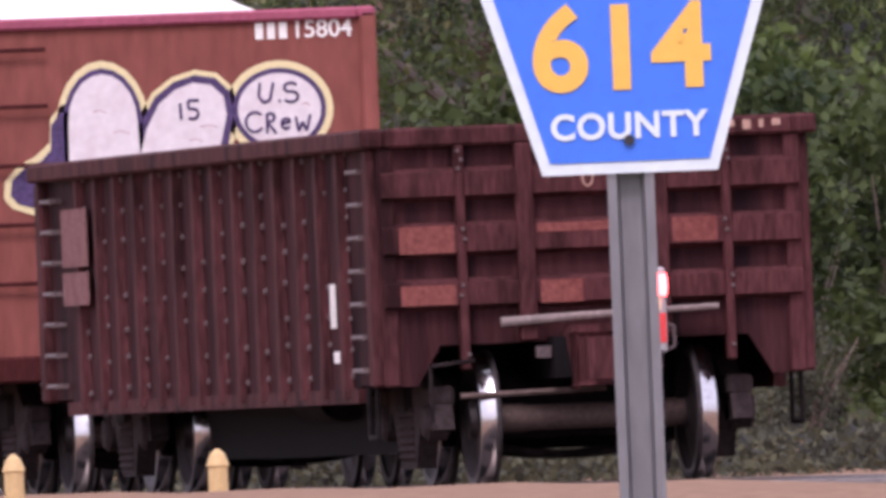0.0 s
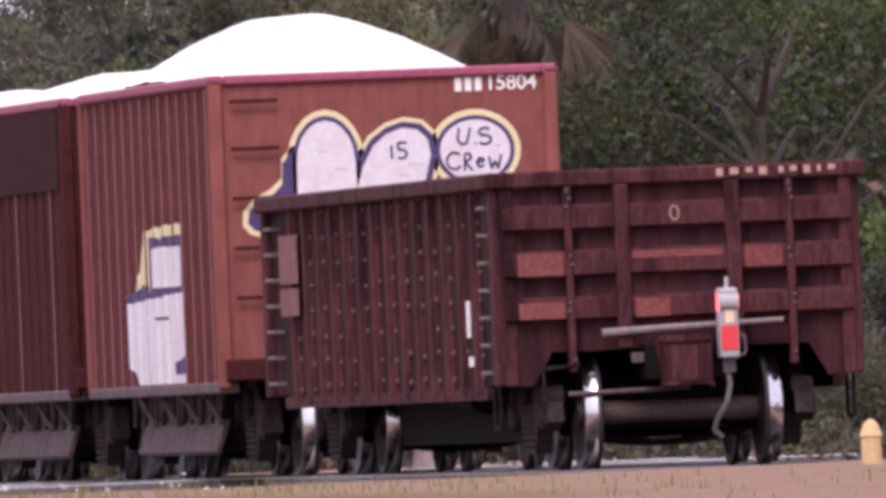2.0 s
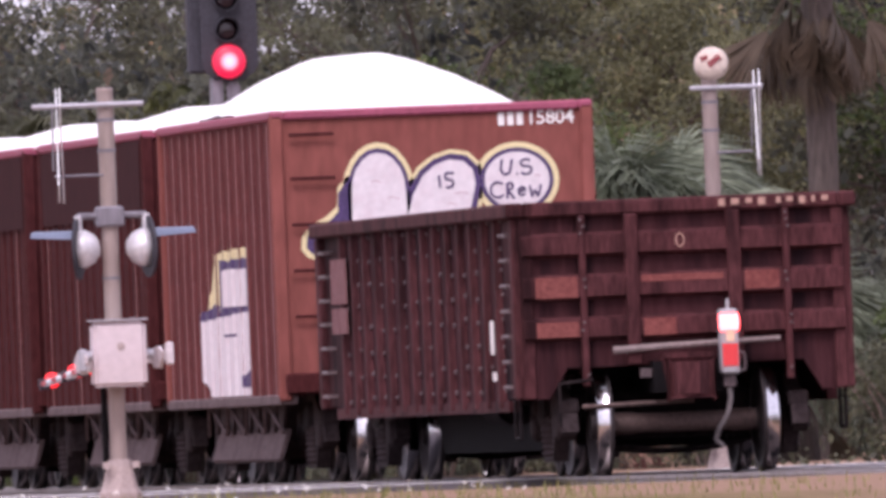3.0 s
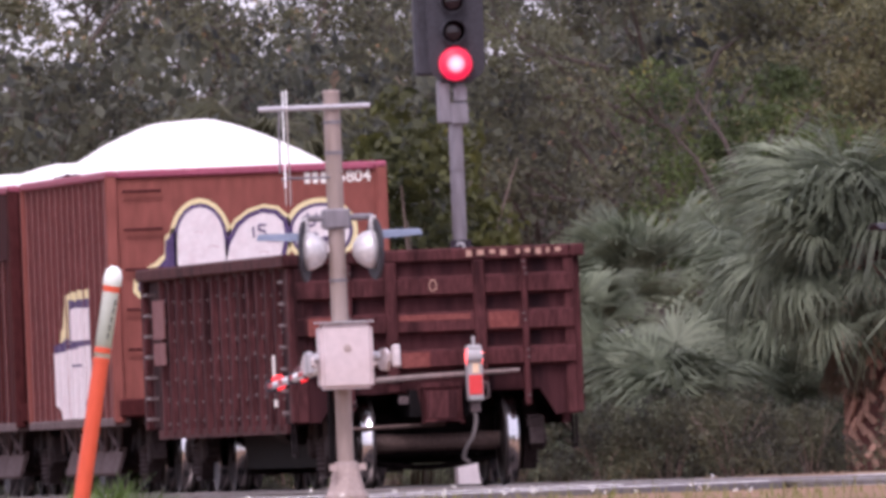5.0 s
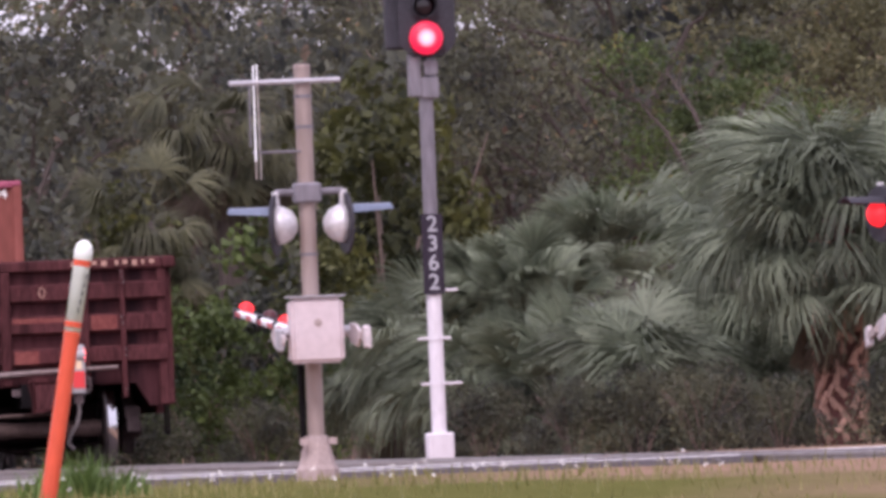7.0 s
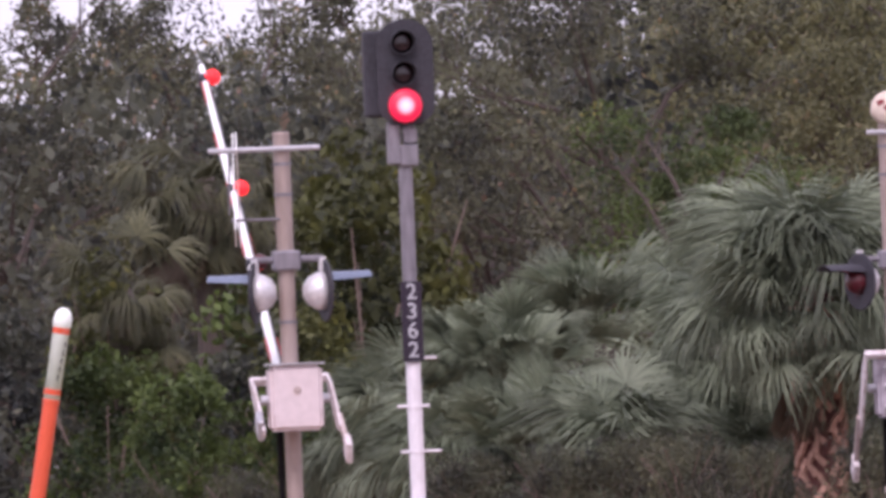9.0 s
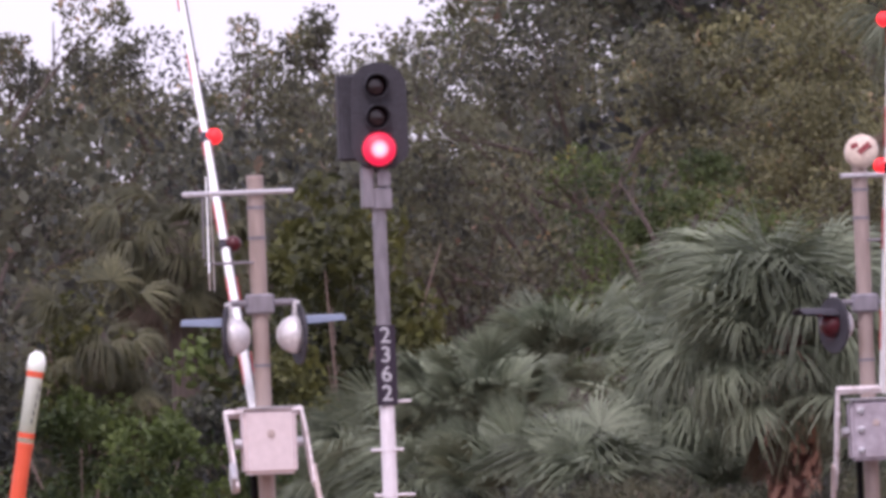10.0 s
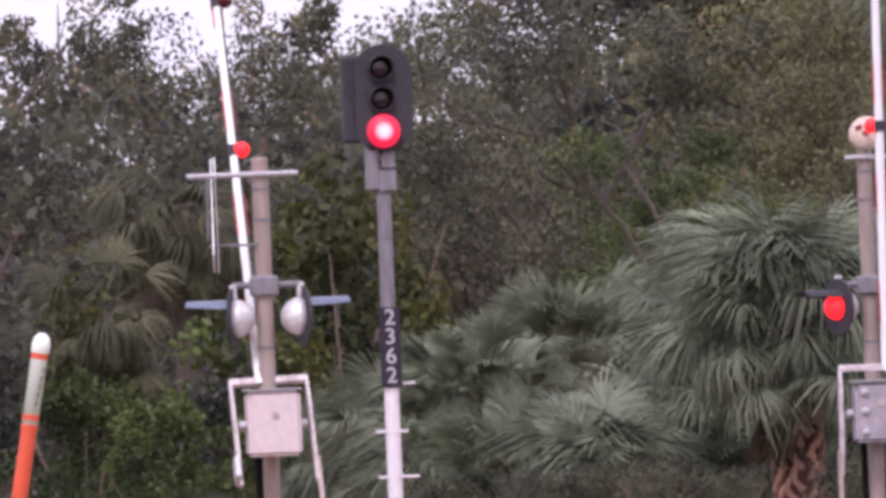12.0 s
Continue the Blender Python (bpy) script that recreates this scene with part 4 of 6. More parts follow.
        prism(b, [(-1.1, 0.84), (1.1, 0.84), (0.3, 0.3), (-0.3, 0.3)], -1.2, 1.2, Matrix.Translation((0, y, 0)) @ Matrix(((0, 0, 1, 0), (1, 0, 0, 0), (0, 1, 0, 0), (0, 0, 0, 1))))
        part("hopper_bay", b, "bay", car, "dusty funnel-shaped hopper bay")
        b = bm_()
        box(b, -1.3, 1.3, y - 0.34, y + 0.34, 0.24, 0.32)
        part("gate", b, "bay", car)
    for i in range(8):
        y = 2.0 + i * (HL - 4.0) / 7
        k = 0.35 if i % 2 else -0.35
        for s in (-1, 1):
            b = bm_()
            tube(b, (s * 1.42, y - k, 0.8), (s * 1.34, y + k, 0.5), 0.022, seg=6)
            part("strut", b, "bay_pale", car)
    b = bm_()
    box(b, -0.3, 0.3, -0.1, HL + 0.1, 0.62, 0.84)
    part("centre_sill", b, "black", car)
    truck_set(car, 1.4)
    truck_set(car, HL - 1.4)
    # heaped load
    nx, ny = 20, 48
    b = bm_()
    grid = []
    for j in range(ny + 1):
        row = []
        for i in range(nx + 1):
            x, y = -1.4 + 2.8 * i / nx, 0.1 + (HL - 0.2) * j / ny
            v = (y / HL - 0.61) / 0.45
            z = (0.7 if tagged_end else 0.4) * max(0, math.cos(min(1, abs(v)) * math.pi / 2)) ** 1.25 * (1 - 0.85 * (abs(x) / 1.45) ** 2.0)
            z += 0.03 * noise.noise(Vector((x * 2, y * 2, 3))) + 0.012 * noise.noise(Vector((x * 9, y * 9, 1)))
            row.append(b.verts.new((x, y, HH - 0.1 + max(0, z))))
        grid.append(row)
    for j in range(ny):
        for i in range(nx):
            b.faces.new((grid[j][i], grid[j][i + 1], grid[j + 1][i + 1], grid[j + 1][i]))
    part("stone_load", b, "load", car, "heap of white crushed stone", smooth=True)
    if not tagged_end:
        return car
    end = Matrix.Translation((0, -0.001, 0)) @ BACK
    # white number, with the owner's initials as bars
    words("number", "15804", 0.185, "lettering", car, Matrix.Translation((1.155, -0.004, 3.415)) @ BACK, 0.003)
    for x in (0.68, 0.77, 0.86):
        b = bm_()
        box(b, x - 0.03, x + 0.03, -0.006, -0.001, 3.355, 3.478)
        part("initial_bar", b, "lettering", car)
    # three outlined rounded letters, the middle one leaning, with a shadow trailing down to one side
    tall = arc(-0.527, 2.78, 0.262, 0.36, 0, 180) + [(-0.8, 2.1), (-0.24, 2.1)]
    lean = [(-0.27, 2.1), (-0.262, 2.5), (-0.2, 2.72), (-0.1, 2.9), (0.02, 3.0), (0.16, 3.05), (0.3, 3.03), (0.39, 2.94), (0.41, 2.8), (0.36, 2.6), (0.29, 2.4), (0.2, 2.1)]
    disc = blob(0.81, 2.83, 0.315, 0.27, n=32, power=1.0)

    def grown(outline, cx, cy, g):
        return [(u + g * (u - cx) / math.hypot(u - cx, v - cy), v + g * (v - cy) / math.hypot(u - cx, v - cy)) for u, v in outline]

    trail = [(-0.72, 2.1), (-0.74, 2.85), (-0.84, 2.86), (-0.92, 2.76), (-0.925, 2.58), (-1.0, 2.5), (-1.12, 2.46), (-1.22, 2.37), (-1.235, 2.26), (-1.18, 2.2), (-1.0, 2.15)]
    for o, cx, cy, g in ((tall, -0.527, 2.62, 0.1), (lean, 0.06, 2.6, 0.1), (disc, 0.81, 2.83, 0.095), (trail, -0.9, 2.4, 0.065)):
        spray(car, "graffiti_outline", grown(o, cx, cy, g), 1, "spray_yellow", end)
    for o, cx, cy, g in ((tall, -0.527, 2.62, 0.045), (lean, 0.045, 2.61, 0.06), (disc, 0.81, 2.83, 0.04), (trail, -0.9, 2.4, 0.01)):
        spray(car, "graffiti_shadow", grown(o, cx, cy, g), 2, "spray_violet", end)
    for o in (tall, lean, disc):
        spray(car, "graffiti_fill", o, 3, "spray_white", end)
    ink = Matrix.Translation((0, -0.014, 0)) @ BACK
    strokes("graffiti_writing", [[(0.67, 3.03), (0.655, 2.93), (0.69, 2.88), (0.74, 2.9), (0.77, 3.03)], [(0.81, 2.885), (0.82, 2.895)],
                                 arc(0.9, 2.99, 0.05, 0.035, 30, 250, 7) + arc(0.9, 2.92, 0.055, 0.04, 90, -150, 8)], 0.011, car, ink)
    strokes("graffiti_writing", [arc(0.62, 2.74, 0.07, 0.075, 45, 320, 9), [(0.71, 2.65), (0.715, 2.8), (0.76, 2.8), (0.77, 2.755), (0.715, 2.73), (0.78, 2.65)],
                                 [(0.82, 2.72), (0.88, 2.73)] + arc(0.855, 2.72, 0.035, 0.04, 20, 320, 8), [(0.93, 2.77), (0.95, 2.66), (0.98, 2.73), (1.01, 2.66), (1.04, 2.78)]], 0.011, car, ink)
    strokes("graffiti_writing", [[(0.06, 2.9), (0.065, 2.78)], [(0.2, 2.92), (0.12, 2.92), (0.12, 2.86)] + arc(0.15, 2.82, 0.045, 0.04, 110, -130, 8)], 0.011, car, ink)
    # faint drips and scratches in the white fill
    for u, v, w in ((-0.6, 2.86, 0.1), (-0.45, 2.7, 0.12), (0.12, 2.62, 0.1), (0.2, 2.72, 0.14), (0.98, 2.86, 0.06), (-0.55, 2.5, 0.1)):
        strokes("graffiti_scratch", [[(u, v), (u + w * 0.5, v + 0.012), (u + w, v - 0.01)]], 0.006, car, Matrix.Translation((0, -0.01, 0)) @ BACK, "spray_pink")

    # a tall white letter across the ribs of the side

    def jag(d, k):
        return 0.05 * noise.noise(Vector((d * 2.3, k, 0)))

    side_paint(car, "graffiti_outline", 2.6, 5.2, lambda d: 1.7, lambda d: 2.3 + jag(d, 1) - 0.05 * max(0, d - 4.2), 1, "spray_yellow")
    side_paint(car, "graffiti_outline", 5.2, 6.75, lambda d: 1.55, lambda d: 2.2 - 0.5 * smoothstep(5.2, 6.0, d) + jag(d, 2), 1, "spray_yellow")
    side_paint(car, "graffiti_shadow", 2.6, 5.0, lambda d: 1.6, lambda d: 2.2 + jag(d, 1), 2, "spray_violet")
    side_paint(car, "graffiti_shadow", 5.0, 6.7, lambda d: 1.55, lambda d: 1.78 - 0.06 * (d - 5) + jag(d, 2), 2, "spray_violet")
    side_paint(car, "graffiti_fill", 2.65, 4.75, lambda d: 1.74, lambda d: 2.1 + jag(d, 3), 3, "spray_white")
    side_paint(car, "graffiti_fill", 2.5, 6.65, lambda d: max(0.87, 0.87 + 0.22 * (d - 5.7)), lambda d: 1.69 - 0.02 * (d - 2.5) + jag(d, 4) * 0.6, 3, "spray_white")
    side_paint(car, "graffiti_shadow", 2.5, 3.1, lambda d: 0.95, lambda d: 1.06 + 0.1 * (3.1 - d), 4, "spray_violet")
    side_paint(car, "graffiti_shadow", 3.6, 4.6, lambda d: 1.45, lambda d: 1.475, 4, "spray_violet")
    return car


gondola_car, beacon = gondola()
hopper_cars = [hopper(True)]
plain_hopper = hopper(False)
hopper_cars += [plain_hopper] + [copy_thing(plain_hopper, pose(TRACK, 0, 0)) for _ in range(2)]

# ---------------------------------------------------------------- crossing gates


BLINKERS = []


def blinker(name, r, parent, face, label):
    """A round lamp with a lit and an unlit half, to be turned."""
    b = bm_()
    bmesh.ops.create_uvsphere(b, u_segments=20, v_segments=12, radius=r)
    for fc in b.faces:
        fc.material_index = 0 if fc.calc_center_median().dot(face) > 0 else 1
    o = part(name, b, "red_glow", parent, label, smooth=True)
    o.data.materials.append(M["dull_red"])
    return o


def flasher(gate, x, z, way, lit, turn=0):
    """A warning lamp on the cross arm: round backing disc, silvered housing, lens and hood. It faces along way * x."""
    m = Matrix.Translation((x, -0.05, z)) @ pose(0, 0, 0, 0, 0, turn) @ pose(0, 0, 0, 0, 90 * way, 0)
    b = bm_()
    lathe(b, [(0.27, 0.0), (0.275, 0.012), (0.27, 0.024), (0.12, 0.024)], 32, m)
    lamp = part("flasher", b, "signal_black", gate, "round black flasher lamp with hood")
    b = bm_()
    lathe(b, [(0.17, -0.002), (0.165, -0.06), (0.13, -0.13), (0.07, -0.175), (0.02, -0.18)], 24, m)
    part("housing", b, "lamp_back", lamp, "silvered lamp housing", smooth=True)
    if lit and way < 0:
        BLINKERS.append((blinker("lens", 0.125, lamp, Vector((-0.5, -0.86, 0)), "red lens that lights in turn"), Matrix.Translation(m @ Vector((0, 0, 0.03))), "Z", 0))
    else:
        b = bm_()
        lathe(b, [(0.12, 0.025), (0.1, 0.04), (0.05, 0.055), (0.01, 0.058)], 24, m)
        part("lens", b, "dull_red", lamp, smooth=True)
    # hood: an open half tube over the lens
    b = bm_()
    n = 18
    rows = []
    for r in (0.168, 0.16):
        for d, cut in ((0.024, 0.52), (0.42, 0.42)):
            ring = []
            for i in range(n + 1):
                a = math.pi / 2 + (i / n * 2 - 1) * math.pi * cut * 0.62
                p = Vector((r * math.sin(a - math.pi / 2), r * math.cos(a - math.pi / 2), d))
                q = Vector((-way * p.y, p.x, p.z))
                ring.append(b.verts.new(m @ q))
            rows.append(ring)
    for p, q in ((rows[0], rows[1]), (rows[2], rows[3]), (rows[0], rows[2]), (rows[1], rows[3])):
        for i in range(n):
            b.faces.new((p[i], p[i + 1], q[i + 1], q[i]))
    part("hood", b, "signal_black" if lit else "hood", lamp, "curved lamp hood")
    b = bm_()
    tube(b, (x, -0.02, z + 0.15), (x, -0.02, z + 0.3), 0.035, seg=10)
    part("bracket", b, "lamp_back", lamp)


def gate(name, at, height, buck, lit, bell, ends, lamps, arm_x):
    g = thing(name, at, "faded railway crossing mast with flasher lamps and gate box", "crossing gate", "crossing gates")
    b = bm_()
    tube(b, (0, 0, 0.3), (0, 0, height), 0.075, seg=20)
    tube(b, (0, 0, height), (0, 0, height + 0.02), 0.08, 0.07, 20)
    mast = part("mast", b, "mast", g, smooth=False)
    for z in (height - 0.28, height - 0.55, 1.95):
        b = bm_()
        tube(b, (0, 0, z), (0, 0, z + 0.03), 0.082, seg=20)
        part("band", b, "grey_pole", mast)
    # cast base in two halves
    b = bm_()
    lathe(b, [(0.19, -0.1), (0.19, 0.06), (0.165, 0.1), (0.115, 0.3), (0.1, 0.36), (0.08, 0.36)], 8, None)
    for sx in (-1, 1):
        box(b, sx * 0.13 - 0.03, sx * 0.13 + 0.03, -0.2, -0.1, 0.28, 0.34)
    part("base", b, "concrete", g, "pale flared cast base")
    # bar and crossbuck, edge-on to the track
    b = bm_()
    tube(b, (ends[0], -0.09, height - 0.13), (ends[1], -0.09, height - 0.13), 0.024, seg=10)
    part("top_bar", b, "galv", g)
    for k in (45, -45):
        b = bm_()
        box(b, -0.006, 0.006, -0.11, 0.11, -0.61, 0.61)
        bevel(b, 0.002)
        part("crossbuck_blade", b, "arm_white", g, "white crossbuck blade", at=Matrix.Translation((buck + k * 0.0004, -0.12, height - 0.48)) @ pose(0, 0, 0, 0, 0, -6.6) @ pose(0, 0, 0, k, 0, 0))
    b = bm_()
    tube(b, (buck - 0.05, -0.09, height - 0.1), (buck - 0.06, -0.09, height - 0.7), 0.009, seg=8)
    tube(b, (buck - 0.05, -0.09, height - 0.75), (0, -0.05, height - 0.75), 0.012, seg=8)
    part("crossbuck_strut", b, "grey_pole", g)
    # lamp arm
    b = bm_()
    tube(b, (min(lamps) - 0.02, -0.02, 2.52), (max(lamps) + 0.02, -0.02, 2.52), 0.03, seg=10)
    box(b, -0.12, 0.12, -0.12, 0.12, 2.42, 2.6)
    bevel(b, 0.02)
    part("lamp_arm", b, "grey_pole", g)
    for x in lamps:
        flasher(g, x, 2.31 if lit else 2.23, -1 if x < 0 else 1, lit, 24 if lit and x < 0 else -17 if x < 0 else 9)
    # gate box
    b = bm_()
    box(b, -0.23, 0.24, -0.42, -0.08, 1.0, 1.58)
    bevel(b, 0.035, 3)
    cabinet = part("gate_box", b, "box_grey" if lit else "box", g, "weathered grey gate mechanism box" if lit else "pale pinkish-grey gate mechanism box")
    if lit:
        for z in (1.1, 1.3, 1.48):
            b = bm_()
            lathe(b, [(0.035, -0.01), (0.035, 0.02), (0.02, 0.03), (0.005, 0.03)], 12, Matrix.Translation((-0.14, -0.42, z)) @ BACK)
            part("bolt", b, "galv", cabinet)
    b = bm_()
    box(b, -0.245, 0.255, -0.435, -0.07, 1.585, 1.6)
    part("lid_lip", b, "galv", cabinet)
    b = bm_()
    lathe(b, [(0.035, 0), (0.035, 0.008), (0.01, 0.012)], 16, Matrix.Translation((0.01, -0.42, 1.36)) @ BACK)
    part("emblem", b, "concrete", cabinet)
    for sx in (-0.25, 0.26):
        b = bm_()
        tube(b, (sx - 0.05, -0.22, 1.28), (sx + 0.05, -0.22, 1.28), 0.045, seg=12)
        part("shaft", b, "galv", cabinet)
    b = bm_()
    tube(b, (-0.11, 0.03, 0.0), (-0.11, 0.03, 1.0), 0.03, seg=10)
    part("conduit", b, "black", g)
    if bell:
        b = bm_()
        m = Matrix.Translation((0.02, -0.05, height + 0.1)) @ pose(0, 0, 0, 75, 0, -20)
        lathe(b, [(0.165, -0.02), (0.17, 0.0), (0.15, 0.05), (0.09, 0.085), (0.02, 0.095)], 28, m)
        bl = part("bell", b, "bell", g, "yellowed white bell with dark red patch", smooth=True)
        b = bm_()
        lathe(b, [(0.09, -0.025), (0.1, -0.09), (0.05, -0.12)], 20, m)
        part("bell_back", b, "lamp_back", bl)
        b = bm_()
        box(b, -0.03, 0.11, -0.06, 0.0, 0.06, 0.098, m @ pose(0, 0, 0, 0, 0, 40))
        box(b, -0.07, 0.0, 0.02, 0.07, 0.06, 0.098, m @ pose(0, 0, 0, 0, 0, 20))
        part("bell_mark", b, "bell_red", bl)
    # the swinging arm: pivot at its own origin, pointing along +y when down
    b = bm_()
    for sx in (-0.33, 0.35):
        prism(b, [(-0.55, -0.03), (-0.3, -0.11), (0.25, -0.09), (0.5, -0.02), (0.5, 0.03), (0.2, 0.09), (-0.3, 0.09), (-0.55, 0.04)], sx - 0.014, sx + 0.014,
              Matrix(((0, 0, 1, 0), (1, 0, 0, 0), (0, 1, 0, 0), (0, 0, 0, 1))))
    box(b, -0.34, 0.36, 0.45, 0.51, -0.035, 0.035)
    bevel(b, 0.006)
    arm = part("gate_arm", b, "worn_white", g, "white gate arm with red stripes and lamps")
    b = bm_()
    tube(b, (arm_x, 0.45, 0), (arm_x, 6.9, 0.0), 0.05, 0.03, 10)
    boom = part("boom", b, "arm_white", arm)
    for i in range(6):
        y = 0.9 + i * 1.05
        r = 0.0515 - (y - 0.45) * 0.0031
        for sx in (-1, 1):
            b = bm_()
            box(b, arm_x + sx * r - 0.004, arm_x + sx * r + 0.004, y, y + 0.4, -0.022, 0.022)
            part("stripe", b, "arm_red", arm)
    for y in (2.79, 4.3, 6.6):
        at = Matrix.Translation((arm_x + 0.07, y, 0.03))
        if y < 6 and not lit:
            BLINKERS.append((blinker("arm_lamp", 0.072, arm, Vector((0, -0.8, 0.6)), "small red lamp on the arm, lit in turn"), at, "X", 0 if y < 4 else 1))
        else:
            b = bm_()
            bmesh.ops.create_uvsphere(b, u_segments=16, v_segments=10, radius=0.072)
            part("arm_lamp", b, "red_glow", arm, "small red lamp on the arm", smooth=True, at=at)
        b = bm_()
        box(b, arm_x - 0.05, arm_x + 0.05, y - 0.05, y + 0.05, -0.05, 0.05)
        part("lamp_clip", b, "signal_black", arm)
    b = bm_()
    tube(b, (arm_x + 0.03, 0.6, 0.055), (arm_x + 0.03, 6.55, 0.04), 0.008, seg=5)
    part("cable", b, "signal_black", arm)
    # counterweights behind the pivot
    for sx, ln in ((-0.35, 0.4), (0.37, 0.95)):
        b = bm_()
        box(b, sx - 0.02, sx + 0.02, -ln, -0.3, -0.035, 0.035)
        part("weight_arm", b, "galv" if sx < 0 else "concrete", arm)
        b = bm_()
        box(b, sx - 0.03, sx + 0.03, -ln - 0.1, -ln + 0.12, -0.1, 0.1)
        bevel(b, 0.015)
        part("counterweight", b, "galv" if sx < 0 else "worn_white", arm)
    return g, arm


near_gate, near_arm = gate("crossing_gate", pose(24.975, 223.6, -0.04), 3.63, -0.43, False, False, (-0.66, 0.33), (-0.28, 0.32), -0.06)
far_gate, far_arm = gate("crossing_gate", pose(32.75, 241.1, -0.1), 3.86, 0.44, True, True, (-0.2, 0.5), (-0.3, 0.34), -0.1)

# ---------------------------------------------------------------- block signal


def block_signal():
    s = thing("railway_signal", pose(33.12, 284.05, -0.05), "grey and white pole with black three-lamp signal head, red lit", "railway signal")
    b = bm_()
    box(b, -0.15, 0.15, -0.15, 0.15, -0.3, 0.3)
    bevel(b, 0.02)
    part("base", b, "white_pole", s, "white concrete base block")
    b = bm_()
    tube(b, (0, 0, 0.3), (0, 0, 1.85), 0.085, seg=20)
    part("lower_pole", b, "white_pole", s, "white painted lower pole")
    b = bm_()
    tube(b, (0, 0, 1.85), (0, 0, 4.15), 0.083, 0.08, 20)
    for z in (2.9, 3.55):
        tube(b, (0, 0, z), (0, 0, z + 0.02), 0.09, seg=20)
    part("upper_pole", b, "grey_pole", s)
    b = bm_()
    box(b, -0.12, 0.115, -0.11, -0.09, 1.86, 2.76)
    pl = part("number_plate", b, "plate_black", s, "black upright plate with grey figures")
    for i, c in enumerate("2362"):
        words("figure", c, 0.25, "plate_grey", pl, Matrix.Translation((0, -0.112, 2.64 - i * 0.218)) @ BACK, 0.002)
    for z, w in ((1.9, (0.05, 0.27)), (1.36, (-0.2, 0.17)), (0.85, (-0.18, 0.28))):
        b = bm_()
        tube(b, (w[0], -0.02, z), (w[1], -0.02, z), 0.016, seg=8)
        tube(b, (0, 0, z - 0.02), (0, 0, z + 0.02), 0.092, seg=20)
        part("step_iron", b, "white_pole", s)
    b = bm_()
    box(b, -0.19, -0.05, -0.1, 0.12, 4.08, 4.56)
    box(b, -0.06, 0.14, -0.12, 0.12, 4.06, 4.3)
    bevel(b, 0.015)
    box(b, -0.02, 0.13, -0.14, -0.11, 4.33, 4.48)
    tube(b, (0.05, 0, 4.25), (0.05, 0, 4.6), 0.07, seg=14)
    part("head_bracket", b, "grey_pole", s)
    # head: rounded backing plate, case and three lens tubes
    b = bm_()
    out = []
    for i in range(13):
        a = math.pi * i / 12
        out.append((0.03 + 0.32 * math.cos(a), 5.42 + 0.3 * math.sin(a)))
    for i in range(13):
        a = math.pi + math.pi * i / 12
        out.append((0.03 + 0.32 * math.cos(a), 4.72 + 0.2 * math.sin(a)))
    prism(b, out, 0.12, 0.14, BACK)
    head = part("backing_plate", b, "signal_black", s, "matt black rounded signal backing")
    b = bm_()
    box(b, -0.17, 0.22, -0.12, 0.2, 4.52, 5.62)
    box(b, -0.42, -0.17, -0.02, 0.24, 4.62, 5.6)
    bevel(b, 0.03)
    part("case", b, "signal_black", head)
    for z, lit in ((4.74, True), (5.1, False), (5.45, False)):
        c = Matrix.Translation((0.0, -0.14, z)) @ BACK
        b = bm_()
        lathe(b, [(0.135, 0), (0.14, 0.1), (0.128, 0.1), (0.123, 0.0)], 28, c)
        part("lens_tube", b, "signal_black", head)
        if lit:
            b = bm_()
            lathe(b, [(0.19, 0.0), (0.17, 0.03), (0.1, 0.055), (0.02, 0.065)], 32)
            part("lens", b, "lit_lens", head, "lit red lens", smooth=True, at=Matrix.Translation((0, -0.25, z)) @ BACK)
        else:
            b = bm_()
            lathe(b, [(0.125, 0.02), (0.08, 0.035), (0.01, 0.04)], 28, c)
            part("lens", b, "dark_glass", head, "unlit dark lens", smooth=True)
            # short hood over the dark lens
            b = bm_()
            n = 14
            rows = []
            for r in (0.142, 0.136):
                for d in (0.0, 0.2):
                    rows.append([b.verts.new(c @ Vector((r * math.cos(math.pi * i / n), r * math.sin(math.pi * i / n), d))) for i in range(n + 1)])
            for p, q in ((rows[0], rows[1]), (rows[2], rows[3]), (rows[1], rows[3])):
                for i in range(n):
                    b.faces.new((p[i], p[i + 1], q[i + 1], q[i]))
            part("hood", b, "signal_black", head)


block_signal()

# ---------------------------------------------------------------- marker post, county sign, small markers


def marker_post():
    p = thing("marker_post", Matrix.Translation((13.66, 135.33, ground_height(13.66, 135.33))) @ pose(0, 0, 0, 2, 10.2, 0), "leaning orange and white plastic utility marker post", "marker post")
    b = bm_()
    tube(b, (0, 0, -0.15), (0, 0, 0.9), 0.046, 0.042, 20)
    part("lower_tube", b, "orange", p)
    b = bm_()
    lathe(b, [(0.044, 0.9), (0.044, 1.3), (0.05, 1.31), (0.05, 1.35), (0.04, 1.39), (0.015, 1.41)], 20)
    up = part("upper_tube", b, "marker_white", p, "white cap and sleeve", smooth=True)
    for z, h in ((0.885, 0.03), (0.94, 0.03), (1.27, 0.045)):
        b = bm_()
        tube(b, (0, 0, z), (0, 0, z + h), 0.0455, seg=20)
        part("red_band", b, "orange", up)
    b = bm_()
    for k in range(5):
        box(b, 0.01 + k * 0.004, 0.016 + k * 0.004, -0.0475, -0.04, 1.02 + k * 0.045, 1.05 + k * 0.045)
    part("label_bar", b, "signal_black", up)


marker_post()


